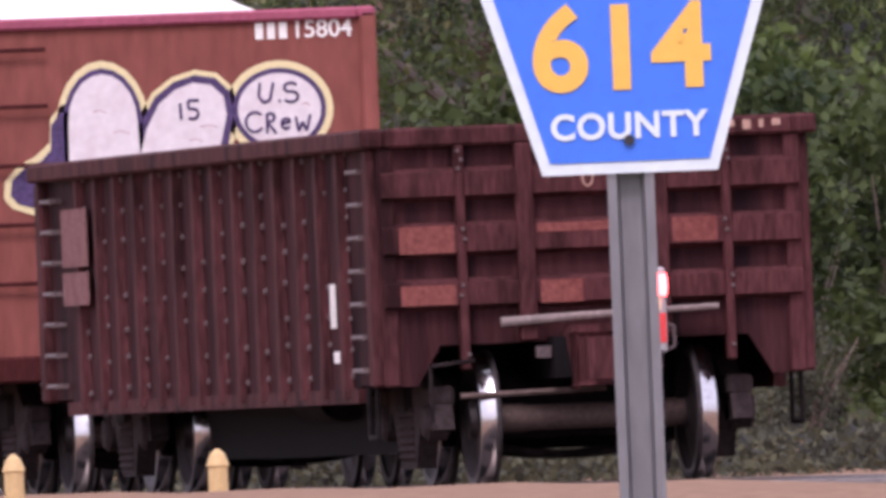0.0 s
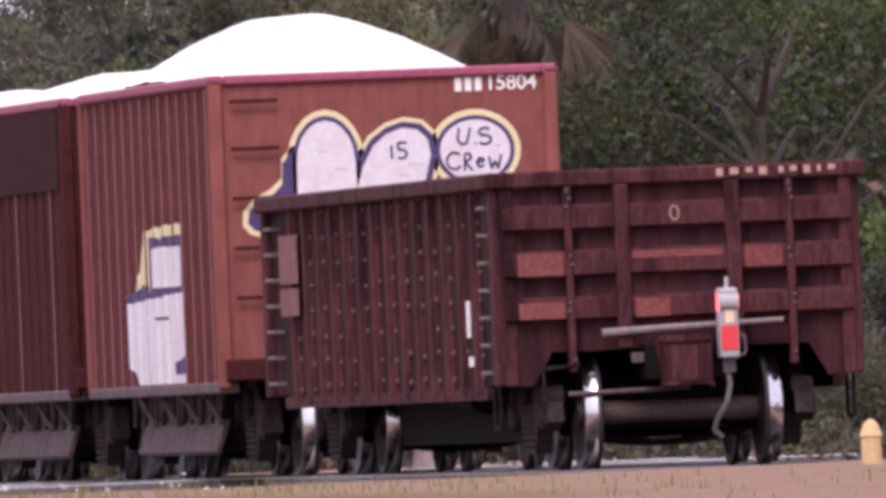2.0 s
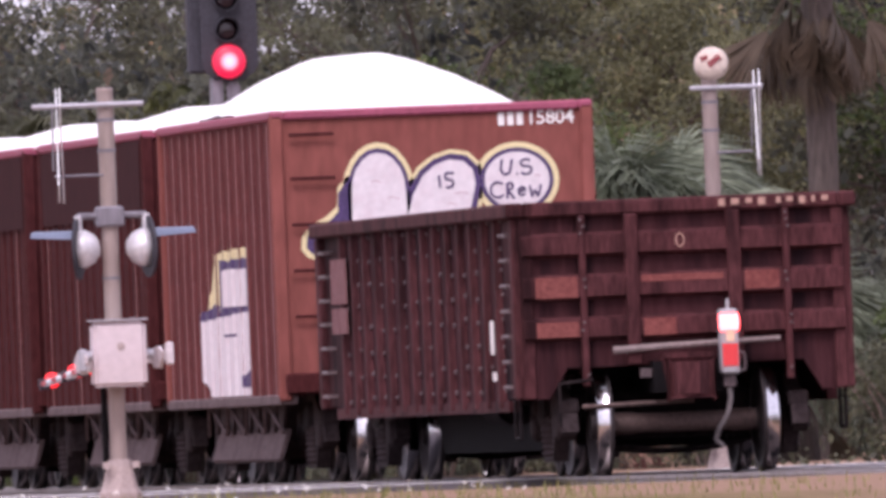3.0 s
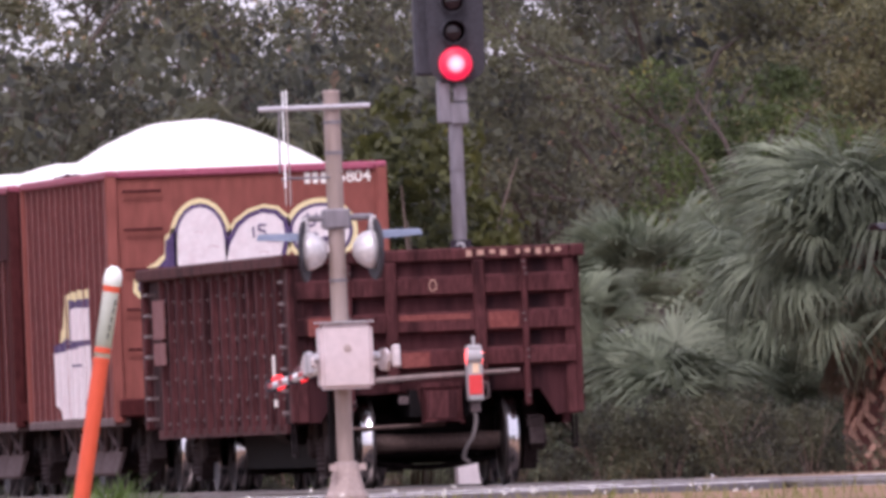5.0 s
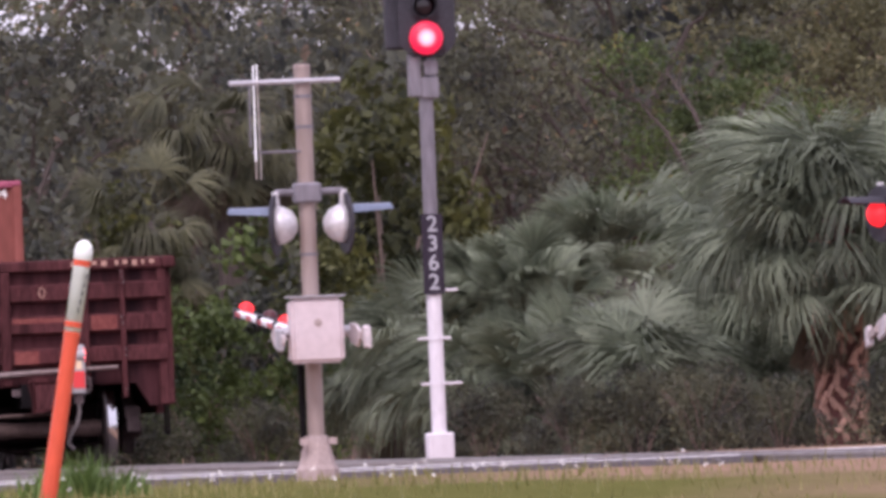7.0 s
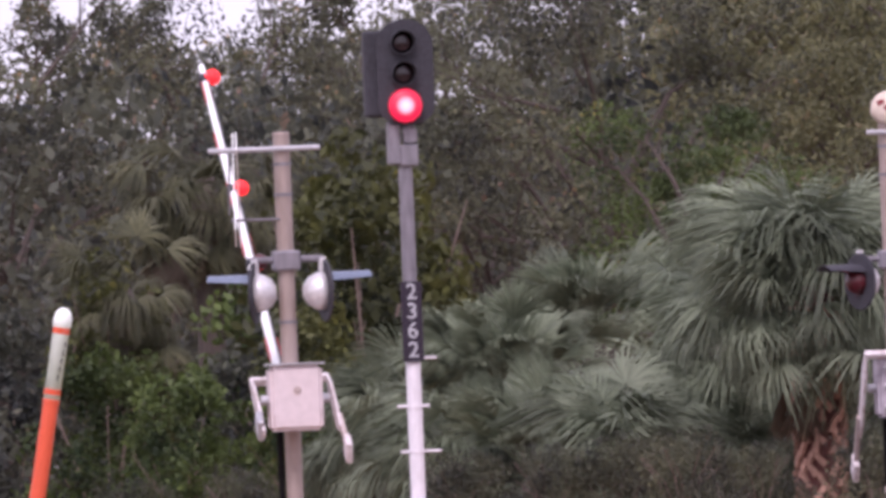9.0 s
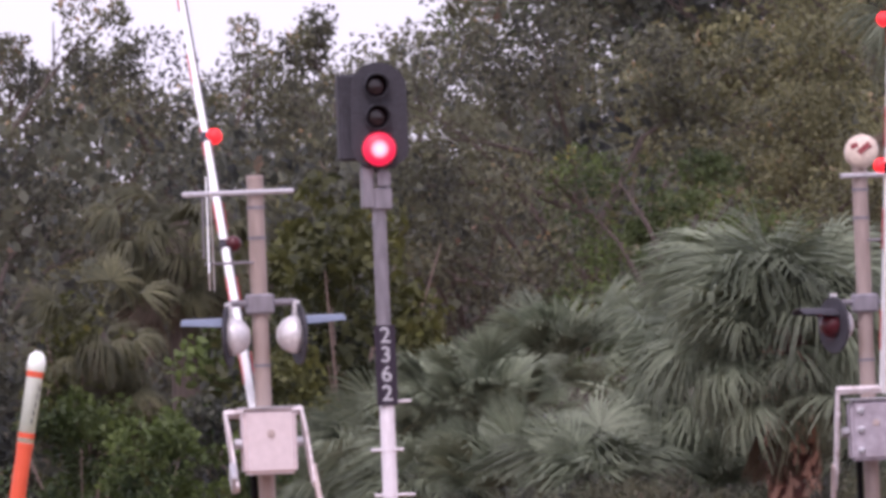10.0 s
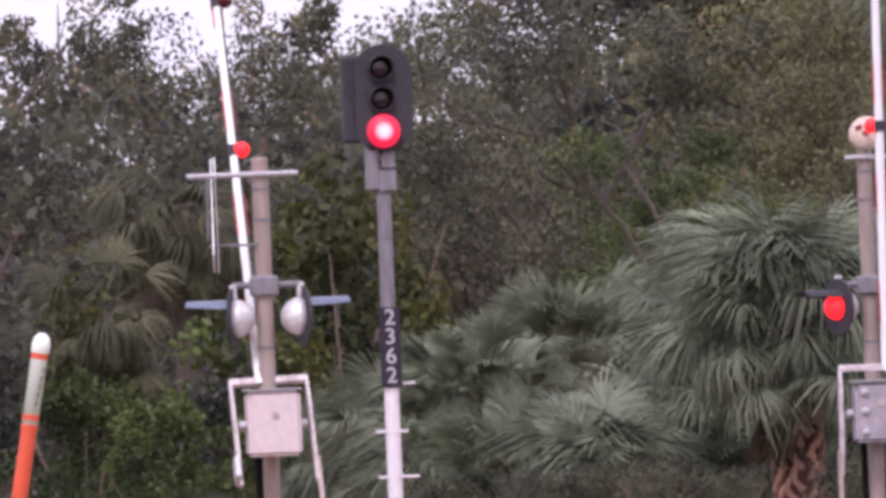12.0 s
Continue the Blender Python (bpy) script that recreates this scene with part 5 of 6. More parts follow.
def county_sign():
    s = thing("county_sign", pose(9.528, 53.151, 0.9975, 0, 0, -9.6), "blue county route sign with yellow figures on a grey post", "road sign")
    outer = [(-0.186, 0), (0.186, 0), (0.325, 0.45), (0.29, 0.49), (0, 0.6), (-0.29, 0.49), (-0.325, 0.45)]
    inner = [(u * 0.91, 0.025 + v * 0.93) for u, v in outer]
    b = bm_()
    prism(b, outer, -0.003, 0.0, BACK)
    part("border", b, "sign_white", s)
    b = bm_()
    prism(b, inner, 0.0005, 0.003, BACK)
    part("face", b, "sign_blue", s)
    words("route_number", "614", 0.245, "sign_yellow", s, Matrix.Translation((-0.01, -0.005, 0.258)) @ BACK, 0.0015, 1.06, bold=0.03)
    words("county_word", "COUNTY", 0.075, "sign_white", s, Matrix.Translation((0, -0.005, 0.098)) @ BACK, 0.0015, 1.08, bold=0.03)
    b = bm_()
    prism(b, [(-0.05, 0.006), (-0.03, 0.006), (-0.022, 0.04), (0.022, 0.04), (0.03, 0.006), (0.05, 0.006), (0.05, 0.01), (0.034, 0.012), (0.026, 0.045), (-0.026, 0.045),
              (-0.034, 0.012), (-0.05, 0.01)], -2.2, 0.55, Matrix.Identity(4))
    part("post", b, "sign_post", s, "galvanised channel post")
    for z in (0.07, 0.5):
        b = bm_()
        tube(b, (0, -0.012, z), (0, 0.03, z), 0.012, seg=8)
        part("bolt", b, "signal_black", s)


county_sign()
for x, y in ((22.82, 148.3), (24.04, 148.3)):
    b = bm_()
    lathe(b, [(0.06, -0.1), (0.06, 0.16), (0.07, 0.17), (0.045, 0.24), (0.012, 0.27)], 12)
    tagged(part("low_marker", b, "yellow_flower", at=pose(x, y, ground_height(x, y))), "low yellow marker stub in the grass", "marker", "low yellow markers")

# ---------------------------------------------------------------- white car


def sedan():
    """Its nose points along -x."""
    c = thing("white_car", pose(70, 89.5, -0.9), "white passenger car driving along the street", "car")

    def loft(sections, seg_close=True):
        bb = bm_()
        rings = [[bb.verts.new(p) for p in ring] for ring in sections]
        for p, q in zip(rings, rings[1:]):
            for i in range(len(p) - 1):
                bb.faces.new((p[i], p[i + 1], q[i + 1], q[i]))
        bb.faces.new(rings[0])
        bb.faces.new(rings[-1][::-1])
        return bb

    def ring(x, low, belt, half):
        return [(x, -half, low), (x, -half * 1.02, (low + belt) / 2), (x, -half * 0.96, belt - 0.05), (x, -half * 0.85, belt), (x, 0, belt + 0.03),
                (x, half * 0.85, belt), (x, half * 0.96, belt - 0.05), (x, half * 1.02, (low + belt) / 2), (x, half, low)]

    lower = [(-2.3, 0.3, 0.62, 0.7), (-2.15, 0.22, 0.72, 0.84), (-1.5, 0.2, 0.86, 0.89), (-0.8, 0.2, 0.95, 0.9), (0.4, 0.2, 0.98, 0.9), (1.5, 0.2, 1.0, 0.9),
             (2.1, 0.24, 0.98, 0.86), (2.3, 0.3, 0.85, 0.76)]
    part("body", loft([ring(*r) for r in lower]), "car_white", c, smooth=True)
    part("glasshouse", loft([[(x, -w, 0.95), (x + dx, -w * 0.8, zt), (x + dx, w * 0.8, zt), (x, w, 0.95)] for x, dx, w, zt in
                             ((-1.1, 0.25, 0.8, 1.1), (-0.5, 0.1, 0.84, 1.26), (0.3, 0, 0.85, 1.32), (1.1, -0.1, 0.84, 1.26), (1.75, -0.25, 0.8, 1.12))]), "car_glass", c)
    sec = []
    for i in range(15):
        u = -1 + 2 * i / 14
        x = 0.3 + u * 1.5
        z = 1.5 - 0.17 * abs(u) ** 2.3
        w = 0.66 * (1 - 0.12 * u * u)
        sec.append([(x, w * k, z - 0.14 * abs(k) ** 4) for k in (-1, -0.8, -0.5, 0, 0.5, 0.8, 1)] + [(x, w * k, z - 0.15 - 0.03 * abs(k)) for k in (1, 0, -1)])
    part("roof", loft(sec), "car_white", c, smooth=True)
    for sy in (-1, 1):
        for xa, xb in ((-0.82, -1.2), (1.4, 1.9), (0.35, 0.35)):
            b = bm_()
            tube(b, (xa, sy * 0.66, 1.28), (xb, sy * 0.83, 0.95), 0.04, seg=8)
            part("pillar", b, "car_white", c)
        for x in (-1.4, 1.4):
            b = bm_()
            lathe(b, [(0.2, -0.1), (0.3, -0.1), (0.325, -0.06), (0.325, 0.06), (0.3, 0.1), (0.2, 0.1)], 28, pose(x, sy * 0.8, 0.325, 90, 0, 0))
            w = part("wheel", b, "rubber", c)
            b = bm_()
            lathe(b, [(0.2, -0.085), (0.19, 0.085), (0.05, 0.095)], 20, pose(x, sy * 0.8, 0.325, 90, 0, 0))
            part("rim", b, "galv", w)
    return c


white_car = sedan()

# ---------------------------------------------------------------- plants


def leaf_mesh(name, centres, radius, count, size, material, rng, squash=0.8):
    """Many small folded leaves in clumps about the centres."""
    c = np.asarray(centres, float)
    idx = rng.integers(0, len(c), count)
    d = rng.normal(size=(count, 3))
    d /= np.linalg.norm(d, axis=1)[:, None]
    r = radius * rng.uniform(0.15, 1.0, count) ** 0.5 * rng.uniform(0.75, 1.3, len(c))[idx]
    p = c[idx] + d * r[:, None] * np.array([1, 1, squash])
    a = rng.normal(size=(count, 3)) + np.array([0, 0, -0.4])
    a /= np.linalg.norm(a, axis=1)[:, None]
    s = np.cross(a, rng.normal(size=(count, 3)))
    s /= np.linalg.norm(s, axis=1)[:, None] + 1e-9
    ln = (size * rng.uniform(0.6, 1.4, count))[:, None]
    verts = np.stack([p - a * ln * 0.5, p + s * ln * 0.28, p + a * ln * 0.5, p - s * ln * 0.28], 1).reshape(-1, 3)
    faces = np.arange(count * 4).reshape(-1, 4)
    me = bpy.data.meshes.new(name)
    me.from_pydata(verts.tolist(), [], faces.tolist())
    me.materials.append(M[material])
    return me


def make_tree(name, height, spread, material, seed, leaves=5200, clumps=46, bare=0.3, leaf=0.12, label="", category="tree", puff=0.27):
    rng = np.random.default_rng(seed)
    rnd = random.Random(seed)
    t = thing(name, pose(0, 0, 0), label, category, "trees of the wood")
    b = bm_()
    lean = Vector((rnd.uniform(-0.4, 0.4), rnd.uniform(-0.4, 0.4), 0))
    z = 0.0
    pts = [Vector((0, 0, -0.3))]
    for i in range(1, 6):
        pts.append(Vector((lean.x * i / 5 + rnd.uniform(-0.12, 0.12), lean.y * i / 5 + rnd.uniform(-0.12, 0.12), height * 0.62 * i / 5)))
    r = 0.05 + height * 0.016
    for i in range(5):
        tube(b, pts[i], pts[i + 1], r * (1 - i * 0.14), r * (1 - (i + 1) * 0.14), 8)
    tips = []
    for i in range(12):
        base = pts[2 + i % 4]
        a = rnd.uniform(0, 2 * math.pi)
        k = rnd.uniform(0.55, 1.0)
        tip = Vector((math.cos(a) * spread * k, math.sin(a) * spread * k, min(height * 0.97, base.z + height * rnd.uniform(0.08, 0.45))))
        mid = base.lerp(tip, 0.5) + Vector((0, 0, height * 0.05))
        tube(b, base, mid, r * 0.4, r * 0.25, 6)
        tube(b, mid, tip, r * 0.25, r * 0.07, 5)
        for j in range(3):
            q = tip + Vector((rnd.uniform(-1, 1), rnd.uniform(-1, 1), rnd.uniform(-0.2, 0.9))) * spread * 0.35
            tube(b, mid.lerp(tip, 0.5 + 0.15 * j), q, r * 0.1, r * 0.03, 4)
            tips.append(q)
        tips.append(tip)
    part("trunk", b, "bark", t)
    centres = []
    for i in range(clumps):
        if i < len(tips) and rnd.random() > bare:
            centres.append(tips[i])
        else:
            a = rnd.uniform(0, 2 * math.pi)
            k = rnd.uniform(0.25, 1) ** 0.6
            zz = rnd.uniform(0.28, 1.0)
            w = spread * (1 - 0.55 * max(0, zz - 0.55) / 0.45) * k
            centres.append((math.cos(a) * w, math.sin(a) * w, height * zz))
    me = leaf_mesh("crown", centres, spread * puff, leaves, leaf, material, rng)
    c = new("crown", me)
    c.parent = t
    return t


def polar(yaw, depth, dz=0.0):
    a = radians(yaw)
    x, y = math.sin(a) * depth, math.cos(a) * depth
    return x, y, ground_height(x, y) + dz


KINDS = [
    make_tree("tree", 8.6, 2.9, "leaf", 11, 11500, 48, 0.2, 0.1, puff=0.2, label="broadleaf tree with thinning olive and rusty leaves"),
    make_tree("tree", 8.2, 3.1, "leaf_dark", 12, 11000, 48, 0.2, label="dark dense broadleaf tree in the wood"),
    make_tree("tree", 9.0, 2.6, "leaf", 13, 7000, 40, 0.05, 0.1, "thin dark tree, sky showing through its crown", puff=0.15),
    make_tree("tree", 8.4, 3.2, "leaf_green", 14, 11500, 52, 0.3, label="full green broadleaf tree"),
    make_tree("tree", 8.3, 2.7, "leaf_olive", 15, 10500, 46, 0.3, label="feathery olive tree, paler than its neighbours"),
]


def set_tree(kind, yaw, depth, scale, rng):
    x, y, z = polar(yaw, depth)
    o = copy_thing(KINDS[kind], pose(x, y, z, 0, 0, rng.uniform(0, 360)))
    o.scale = (scale * rng.uniform(0.9, 1.12), scale * rng.uniform(0.9, 1.12), scale)
    return o


rng = random.Random(5)


def place_first(kind, yaw, depth, scale):
    KINDS[kind].matrix_basis = pose(*polar(yaw, depth), 0, 0, 40)
    KINDS[kind].scale = (scale,) * 3


place_first(0, 6.1, 395, 0.9)
place_first(1, 8.0, 388, 1.2)
place_first(2, 5.75, 400, 0.86)
place_first(3, 9.9, 330, 1.0)
place_first(4, 7.75, 392, 1.25)
# back row along the wood, lower towards the far end of the track
yaw = 5.3
while yaw < 11.6:
    low = yaw < 7.12
    for depth in (402, 428):
        k = rng.choice((2, 0, 0, 2) if low else (0, 1, 4, 4, 3) if yaw < 8.2 else (1, 3, 3, 4))
        sc = rng.uniform(0.9, 1.04) if low else 0.98 if yaw < 7.35 else rng.uniform(1.25, 1.6)
        set_tree(k, yaw + rng.uniform(-0.1, 0.1), depth + rng.uniform(-8, 8), sc * depth / 400, rng)
    yaw += 0.33 if low else 0.4
# middle row
yaw = 5.4
while yaw < 11.6:
    low = yaw < 7.1
    set_tree(rng.choice((0, 1, 0, 4) if yaw < 8.3 else (3, 3, 1, 4)), yaw + rng.uniform(-0.08, 0.08), 362 + rng.uniform(-12, 12), rng.uniform(0.55, 0.68) if low else rng.uniform(0.75, 1.05), rng)
    yaw += 0.36

set_tree(3, 7.29, 345, 0.6, rng)
pine = make_tree("pine_tree", 5.2, 1.0, "leaf_pine", 16, 5200, 26, 0.6, 0.09, "small bright green pine above the palms")
pine.matrix_basis = pose(*polar(7.31, 338), 0, 0, 70)
set_tree(4, 7.55, 346, 0.66, rng)
set_tree(4, 7.68, 352, 0.72, rng)


def bush(name, height, spread, material, seed, leaves, label, leaf=0.13):
    rn = np.random.default_rng(seed)
    rnd = random.Random(seed)
    t = thing(name, pose(0, 0, 0), label, "bush", "bushes of the wood's edge")
    b = bm_()
    cents = []
    for i in range(9):
        a = rnd.uniform(0, 2 * math.pi)
        tip = Vector((math.cos(a) * spread * 0.7, math.sin(a) * spread * 0.7, height * rnd.uniform(0.5, 0.95)))
        mid = tip * 0.5 + Vector((rnd.uniform(-0.1, 0.1), rnd.uniform(-0.1, 0.1), 0.1))
        tube(b, (0.1 * math.cos(a), 0.1 * math.sin(a), -0.2), mid, 0.03, 0.02, 5)
        tube(b, mid, tip, 0.02, 0.006, 4)
    part("stem", b, "twig", t)
    for i in range(36):
        a, k, zz = rnd.uniform(0, 2 * math.pi), rnd.uniform(0, 1) ** 0.5, rnd.uniform(0.06, 1.0)
        w = spread * k * (1 - 0.6 * zz ** 2)
        cents.append((math.cos(a) * w, math.sin(a) * w, height * zz))
    c = new("foliage", leaf_mesh("foliage", cents, spread * 0.33, leaves, leaf, material, rn))
    c.parent = t
    return t


BUSHES = [bush("bush", 3.0, 1.3, "leaf_green", 21, 4200, "dense green bush at the edge of the wood"),
          bush("bush", 3.2, 1.1, "vine", 22, 3600, "bush overgrown with yellow-green vine"),
          bush("bush", 2.6, 1.4, "leaf_dark", 23, 4400, "dark tangled bush with dead twigs"),
          bush("bush", 1.5, 1.2, "leaf", 24, 5200, "low olive scrub by the track", 0.075)]


def set_bush(kind, yaw, depth, scale, first=[0, 0, 0, 0]):
    m = pose(*polar(yaw, depth), 0, 0, rng.uniform(0, 360))
    if not first[kind]:
        first[kind] = 1
        BUSHES[kind].matrix_basis = m
        BUSHES[kind].scale = (scale,) * 3
    else:
        copy_thing(BUSHES[kind], m).scale = (scale * rng.uniform(0.9, 1.1), scale * rng.uniform(0.9, 1.1), scale)


for k, yaw, depth, sc in ((1, 6.6, 330, 1.42), (1, 6.5, 334, 1.5), (1, 6.44, 329, 0.9), (0, 5.95, 326, 0.82), (0, 6.12, 322, 0.7), (2, 5.7, 335, 1.15), (2, 6.35, 331, 0.95), (0, 6.38, 322, 0.62),
                          (2, 5.5, 330, 1.1), (1, 5.98, 338, 1.1), (0, 6.3, 342, 1.1), (2, 6.75, 338, 0.8), (3, 6.0, 314, 0.6), (3, 6.25, 314, 0.55), (3, 6.55, 314, 0.62), (2, 6.9, 331, 0.8),
                          (2, 7.05, 312, 0.62), (2, 7.25, 314, 0.66), (3, 6.86, 306, 0.8), (2, 7.5, 318, 0.8), (3, 7.15, 303, 0.9), (3, 7.3, 304, 0.6), (2, 7.75, 308, 0.8),
                          (0, 8.3, 312, 0.75), (2, 8.1, 320, 0.9), (0, 8.6, 300, 1.0), (2, 8.45, 280, 0.6), (0, 8.9, 275, 0.9), (0, 9.2, 262, 1.1), (0, 9.55, 250, 0.9), (0, 9.8, 246, 1.0),
                          (0, 10.1, 250, 1.1), (0, 10.45, 246, 1.1), (2, 9.0, 300, 1.3), (2, 9.4, 285, 1.4), (0, 10.8, 250, 1.2), (0, 11.2, 250, 1.2), (3, 9.7, 222, 0.7), (3, 10.1, 219, 0.7),
                          (3, 9.35, 224, 0.65), (3, 9.0, 256, 0.8), (3, 8.7, 256, 0.8), (3, 8.4, 262, 0.8), (3, 8.15, 268, 0.8), (3, 10.5, 216, 0.8), (3, 9.9, 206, 0.6), (3, 10.3, 204, 0.6),
                          (0, 8.55, 258, 0.5), (2, 8.85, 262, 0.7), (0, 9.9, 262, 1.3), (0, 10.6, 265, 1.4), (2, 9.6, 268, 1.3), (0, 8.2, 285, 0.6),
                          (3, 6.75, 298, 0.55), (3, 6.95, 297, 0.55), (3, 7.1, 297, 0.6), (3, 7.25, 296, 0.6), (3, 7.42, 297, 0.5), (3, 7.7, 297, 0.6)):
    set_bush(k, yaw, depth, sc)

# weeds on the far side of the track
wr = np.random.default_rng(41)
cs = []
while len(cs) < 900:
    y = wr.uniform(198, 305)
    x = wr.uniform(TRACK + 3.6, 30 + (y - 180) * 0.22 + 6)
    if y > 246 or 223 < y < 244 and x < 40:
        continue
    cs.append((x, y, ground_height(x, y) + wr.uniform(0.02, 0.3)))
tagged(new("weeds", leaf_mesh("weeds", cs, 0.35, 26000, 0.1, "leaf", wr, 0.5)), "low green weeds beside the track", "weeds", kind="stuff")

# undergrowth that closes the wood near the ground
nr = np.random.default_rng(77)
cs = []
for _ in range(560):
    a, dd = radians(nr.uniform(5.0, 11.8)), nr.uniform(350, 385)
    cs.append((math.sin(a) * dd, math.cos(a) * dd, nr.uniform(0.2, 6.0)))
tagged(new("undergrowth", leaf_mesh("undergrowth", cs, 1.1, 44000, 0.22, "leaf_dark", nr)), "dark undergrowth between the trees", "undergrowth", kind="stuff")


cs = []
for _ in range(520):
    a, dd = radians(nr.uniform(5.0, 12.0)), nr.uniform(450, 480)
    top = 6.2 if a < radians(7.1) else 11.0
    cs.append((math.sin(a) * dd, math.cos(a) * dd, nr.uniform(0.2, top)))
tagged(new("far_wood", leaf_mesh("far_wood", cs, 1.8, 64000, 0.45, "leaf_dark", nr)), "dark far side of the wood", "wood", kind="stuff")


def frond_mesh(seed, length, droop, material, fan=250):
    """A fan leaf: a stalk and some thirty narrow folded leaflets that hang at their tips."""
    rn = random.Random(seed)
    verts, faces = [], []

    def strip(p, d, side, ln, w, sag):
        base = len(verts)
        for k in (0, 0.4, 0.75, 1.0):
            q = p + d * ln * (k - 0.12 * sag * k ** 3) + Vector((0, 0, -sag * ln * (0.35 * k * k + 0.65 * k ** 4)))
            ww = w * (0.5 + 0.9 * k) * (1 - k ** 3) + 0.004
            verts.append(q + side * ww)
            verts.append(q - side * ww + Vector((0, 0, 0.35 * ww)))
        for k in range(3):
            faces.append((base + 2 * k, base + 2 * k + 1, base + 2 * k + 3, base + 2 * k + 2))

    strip(Vector((0, 0, 0)), Vector((0, 1, 0)), Vector((1, 0, 0)), length * 0.74, 0.011, droop * 0.25)
    hub = Vector((0, length * 0.68, -droop * 0.14 * length * 0.5))
    n = 62
    for i in range(n):
        a = radians(-fan / 2 + fan * i / (n - 1) + rn.uniform(-3, 3))
        d = Vector((math.sin(a), math.cos(a), 0.12 - 0.25 * abs(math.sin(a)) + rn.uniform(-0.08, 0.08)))
        side = Vector((math.cos(a), -math.sin(a), 0))
        strip(hub + d * 0.02, d, side, length * rn.uniform(0.38, 0.52) * (1 - 0.25 * abs(a) / math.pi), 0.0078, droop * rn.uniform(0.6, 1.9))
    me = bpy.data.meshes.new("frond")
    me.from_pydata([tuple(v) for v in verts], [], faces)
    me.materials.append(M[material])
    return me


FRONDS = [frond_mesh(31, 1.25, 0.5, "palm"), frond_mesh(32, 1.15, 0.8, "palm"), frond_mesh(33, 1.35, 0.4, "palm"), frond_mesh(34, 1.0, 1.0, "palm"), frond_mesh(37, 1.1, 0.65, "palm", 200), frond_mesh(38, 0.95, 0.9, "palm", 280), frond_mesh(39, 1.2, 0.75, "palm", 170)]
UPRIGHT = [frond_mesh(46, 1.15, 0.22, "palm", 120), frond_mesh(47, 1.3, 0.3, "palm", 95), frond_mesh(48, 1.0, 0.35, "palm", 140)]
OLIVE = [frond_mesh(44, 1.1, 0.8, "palm_olive"), frond_mesh(45, 1.25, 0.6, "palm_olive", 200)]
DRY = [frond_mesh(35, 1.5, 0.12, "palm_dry", 80), frond_mesh(36, 1.3, 0.2, "palm_dry", 60)]


def palm(yaw, depth, trunk, size, count, seed, dead=4, up=75, low=-35, label="silvery green fan palm among the scrub", fronds=None):
    rnd = random.Random(seed)
    t = thing("fan_palm", pose(*polar(yaw, depth)), label, "palm", "fan palms")
    b = bm_()
    w = 0.72 if trunk > 4 else 1.0
    lathe(b, [(0.3 * w, -0.3), (0.29 * w, 0.1), (0.26 * w, trunk * 0.5), (0.28 * w, trunk), (0.12, trunk + 0.3)], 14)
    part("trunk", b, "boot_dark" if depth < 301 else "bark", t, "rough palm trunk")
    if trunk > 1.2 and depth < 301:
        b = bm_()
        prism(b, [(-0.035, -0.02), (0.035, -0.02), (0.028, 0.12), (0.0, 0.2), (-0.028, 0.12)], -0.015, 0.03, pose(0, 0, 0, 105, 0, 0))
        base = part("leaf_boot", b, "boot", t)
        me = base.data
        bpy.data.objects.remove(base)
        rows = int(trunk / 0.13)
        for j in range(rows):
            for i in range(9):
                a = 2 * math.pi * (i + 0.5 * (j % 2)) / 9
                o = new("leaf_boot", me)
                o.parent = t
                o.matrix_basis = pose(0, 0, 0.05 + j * 0.13, 0, 0, math.degrees(a)) @ pose(0, -0.285, 0, rnd.uniform(-24, -8), rnd.choice((-1, 1)) * rnd.uniform(8, 48), 0) @ Matrix.Scale(1.1, 4)
    for i in range(count + dead):
        dry = i >= count
        me = rnd.choice(DRY if dry else fronds or FRONDS)
        o = new("frond", me)
        o.parent = t
        k = i / max(1, count - 1)
        el = rnd.uniform(-89, -72) if dry else up + (low - up) * k + rnd.uniform(-14, 14)
        s = size * rnd.uniform(0.8, 1.12)
        o.matrix_basis = pose(0, 0, trunk + 0.1 + (0 if dry else rnd.uniform(-0.3, 0.3) * min(1, trunk)), 0, 0, i * 137.5 + rnd.uniform(-20, 20)) @ pose(0, 0.06, 0, el, rnd.uniform(-30, 30), 0) @ Matrix.Scale(s, 4)
    return t


palm(7.56, 300, 2.4, 1.18, 100, 1, 2, 78, -30, label="silvery fan palm with stout reddish trunk by the road")
palm(7.36, 304, 1.95, 1.0, 60, 2, 4, 62, -50)
palm(7.7, 308, 2.6, 1.05, 60, 3, 3, 62, -45)
palm(6.86, 310, 1.35, 1.05, 56, 4, 3, 88, 5, fronds=UPRIGHT)
palm(7.08, 318, 1.9, 1.05, 52, 5, 2, 88, 0, fronds=UPRIGHT)
palm(6.93, 304, 0.35, 1.1, 50, 6, 3, 86, 0, fronds=UPRIGHT)
palm(7.12, 302, 0.5, 1.05, 46, 7, 3, 80, 0)
palm(6.6, 312, 0.9, 1.0, 46, 8, 3, 80, -20)
palm(6.74, 306, 0.6, 0.95, 44, 9, 2, 80, -10)
palm(6.2, 344, 4.5, 1.0, 34, 10, 10, 50, -60, "olive fan palm among the trees", OLIVE)
palm(6.0, 338, 3.0, 0.9, 26, 11, 14, 60, -60, "olive fan palm among the trees", OLIVE)
palm(7.46, 314, 2.75, 1.05, 56, 12, 2, 62, -40)
palm(7.985, 312, 6.3, 1.15, 16, 13, 30, 80, 0, label="tall fan palm with a skirt of dead brown fronds")
palm(7.9, 304, 1.1, 1.05, 44, 14, 4, 80, -10)
palm(8.2, 310, 0.6, 1.0, 40, 15, 3, 80, -5)
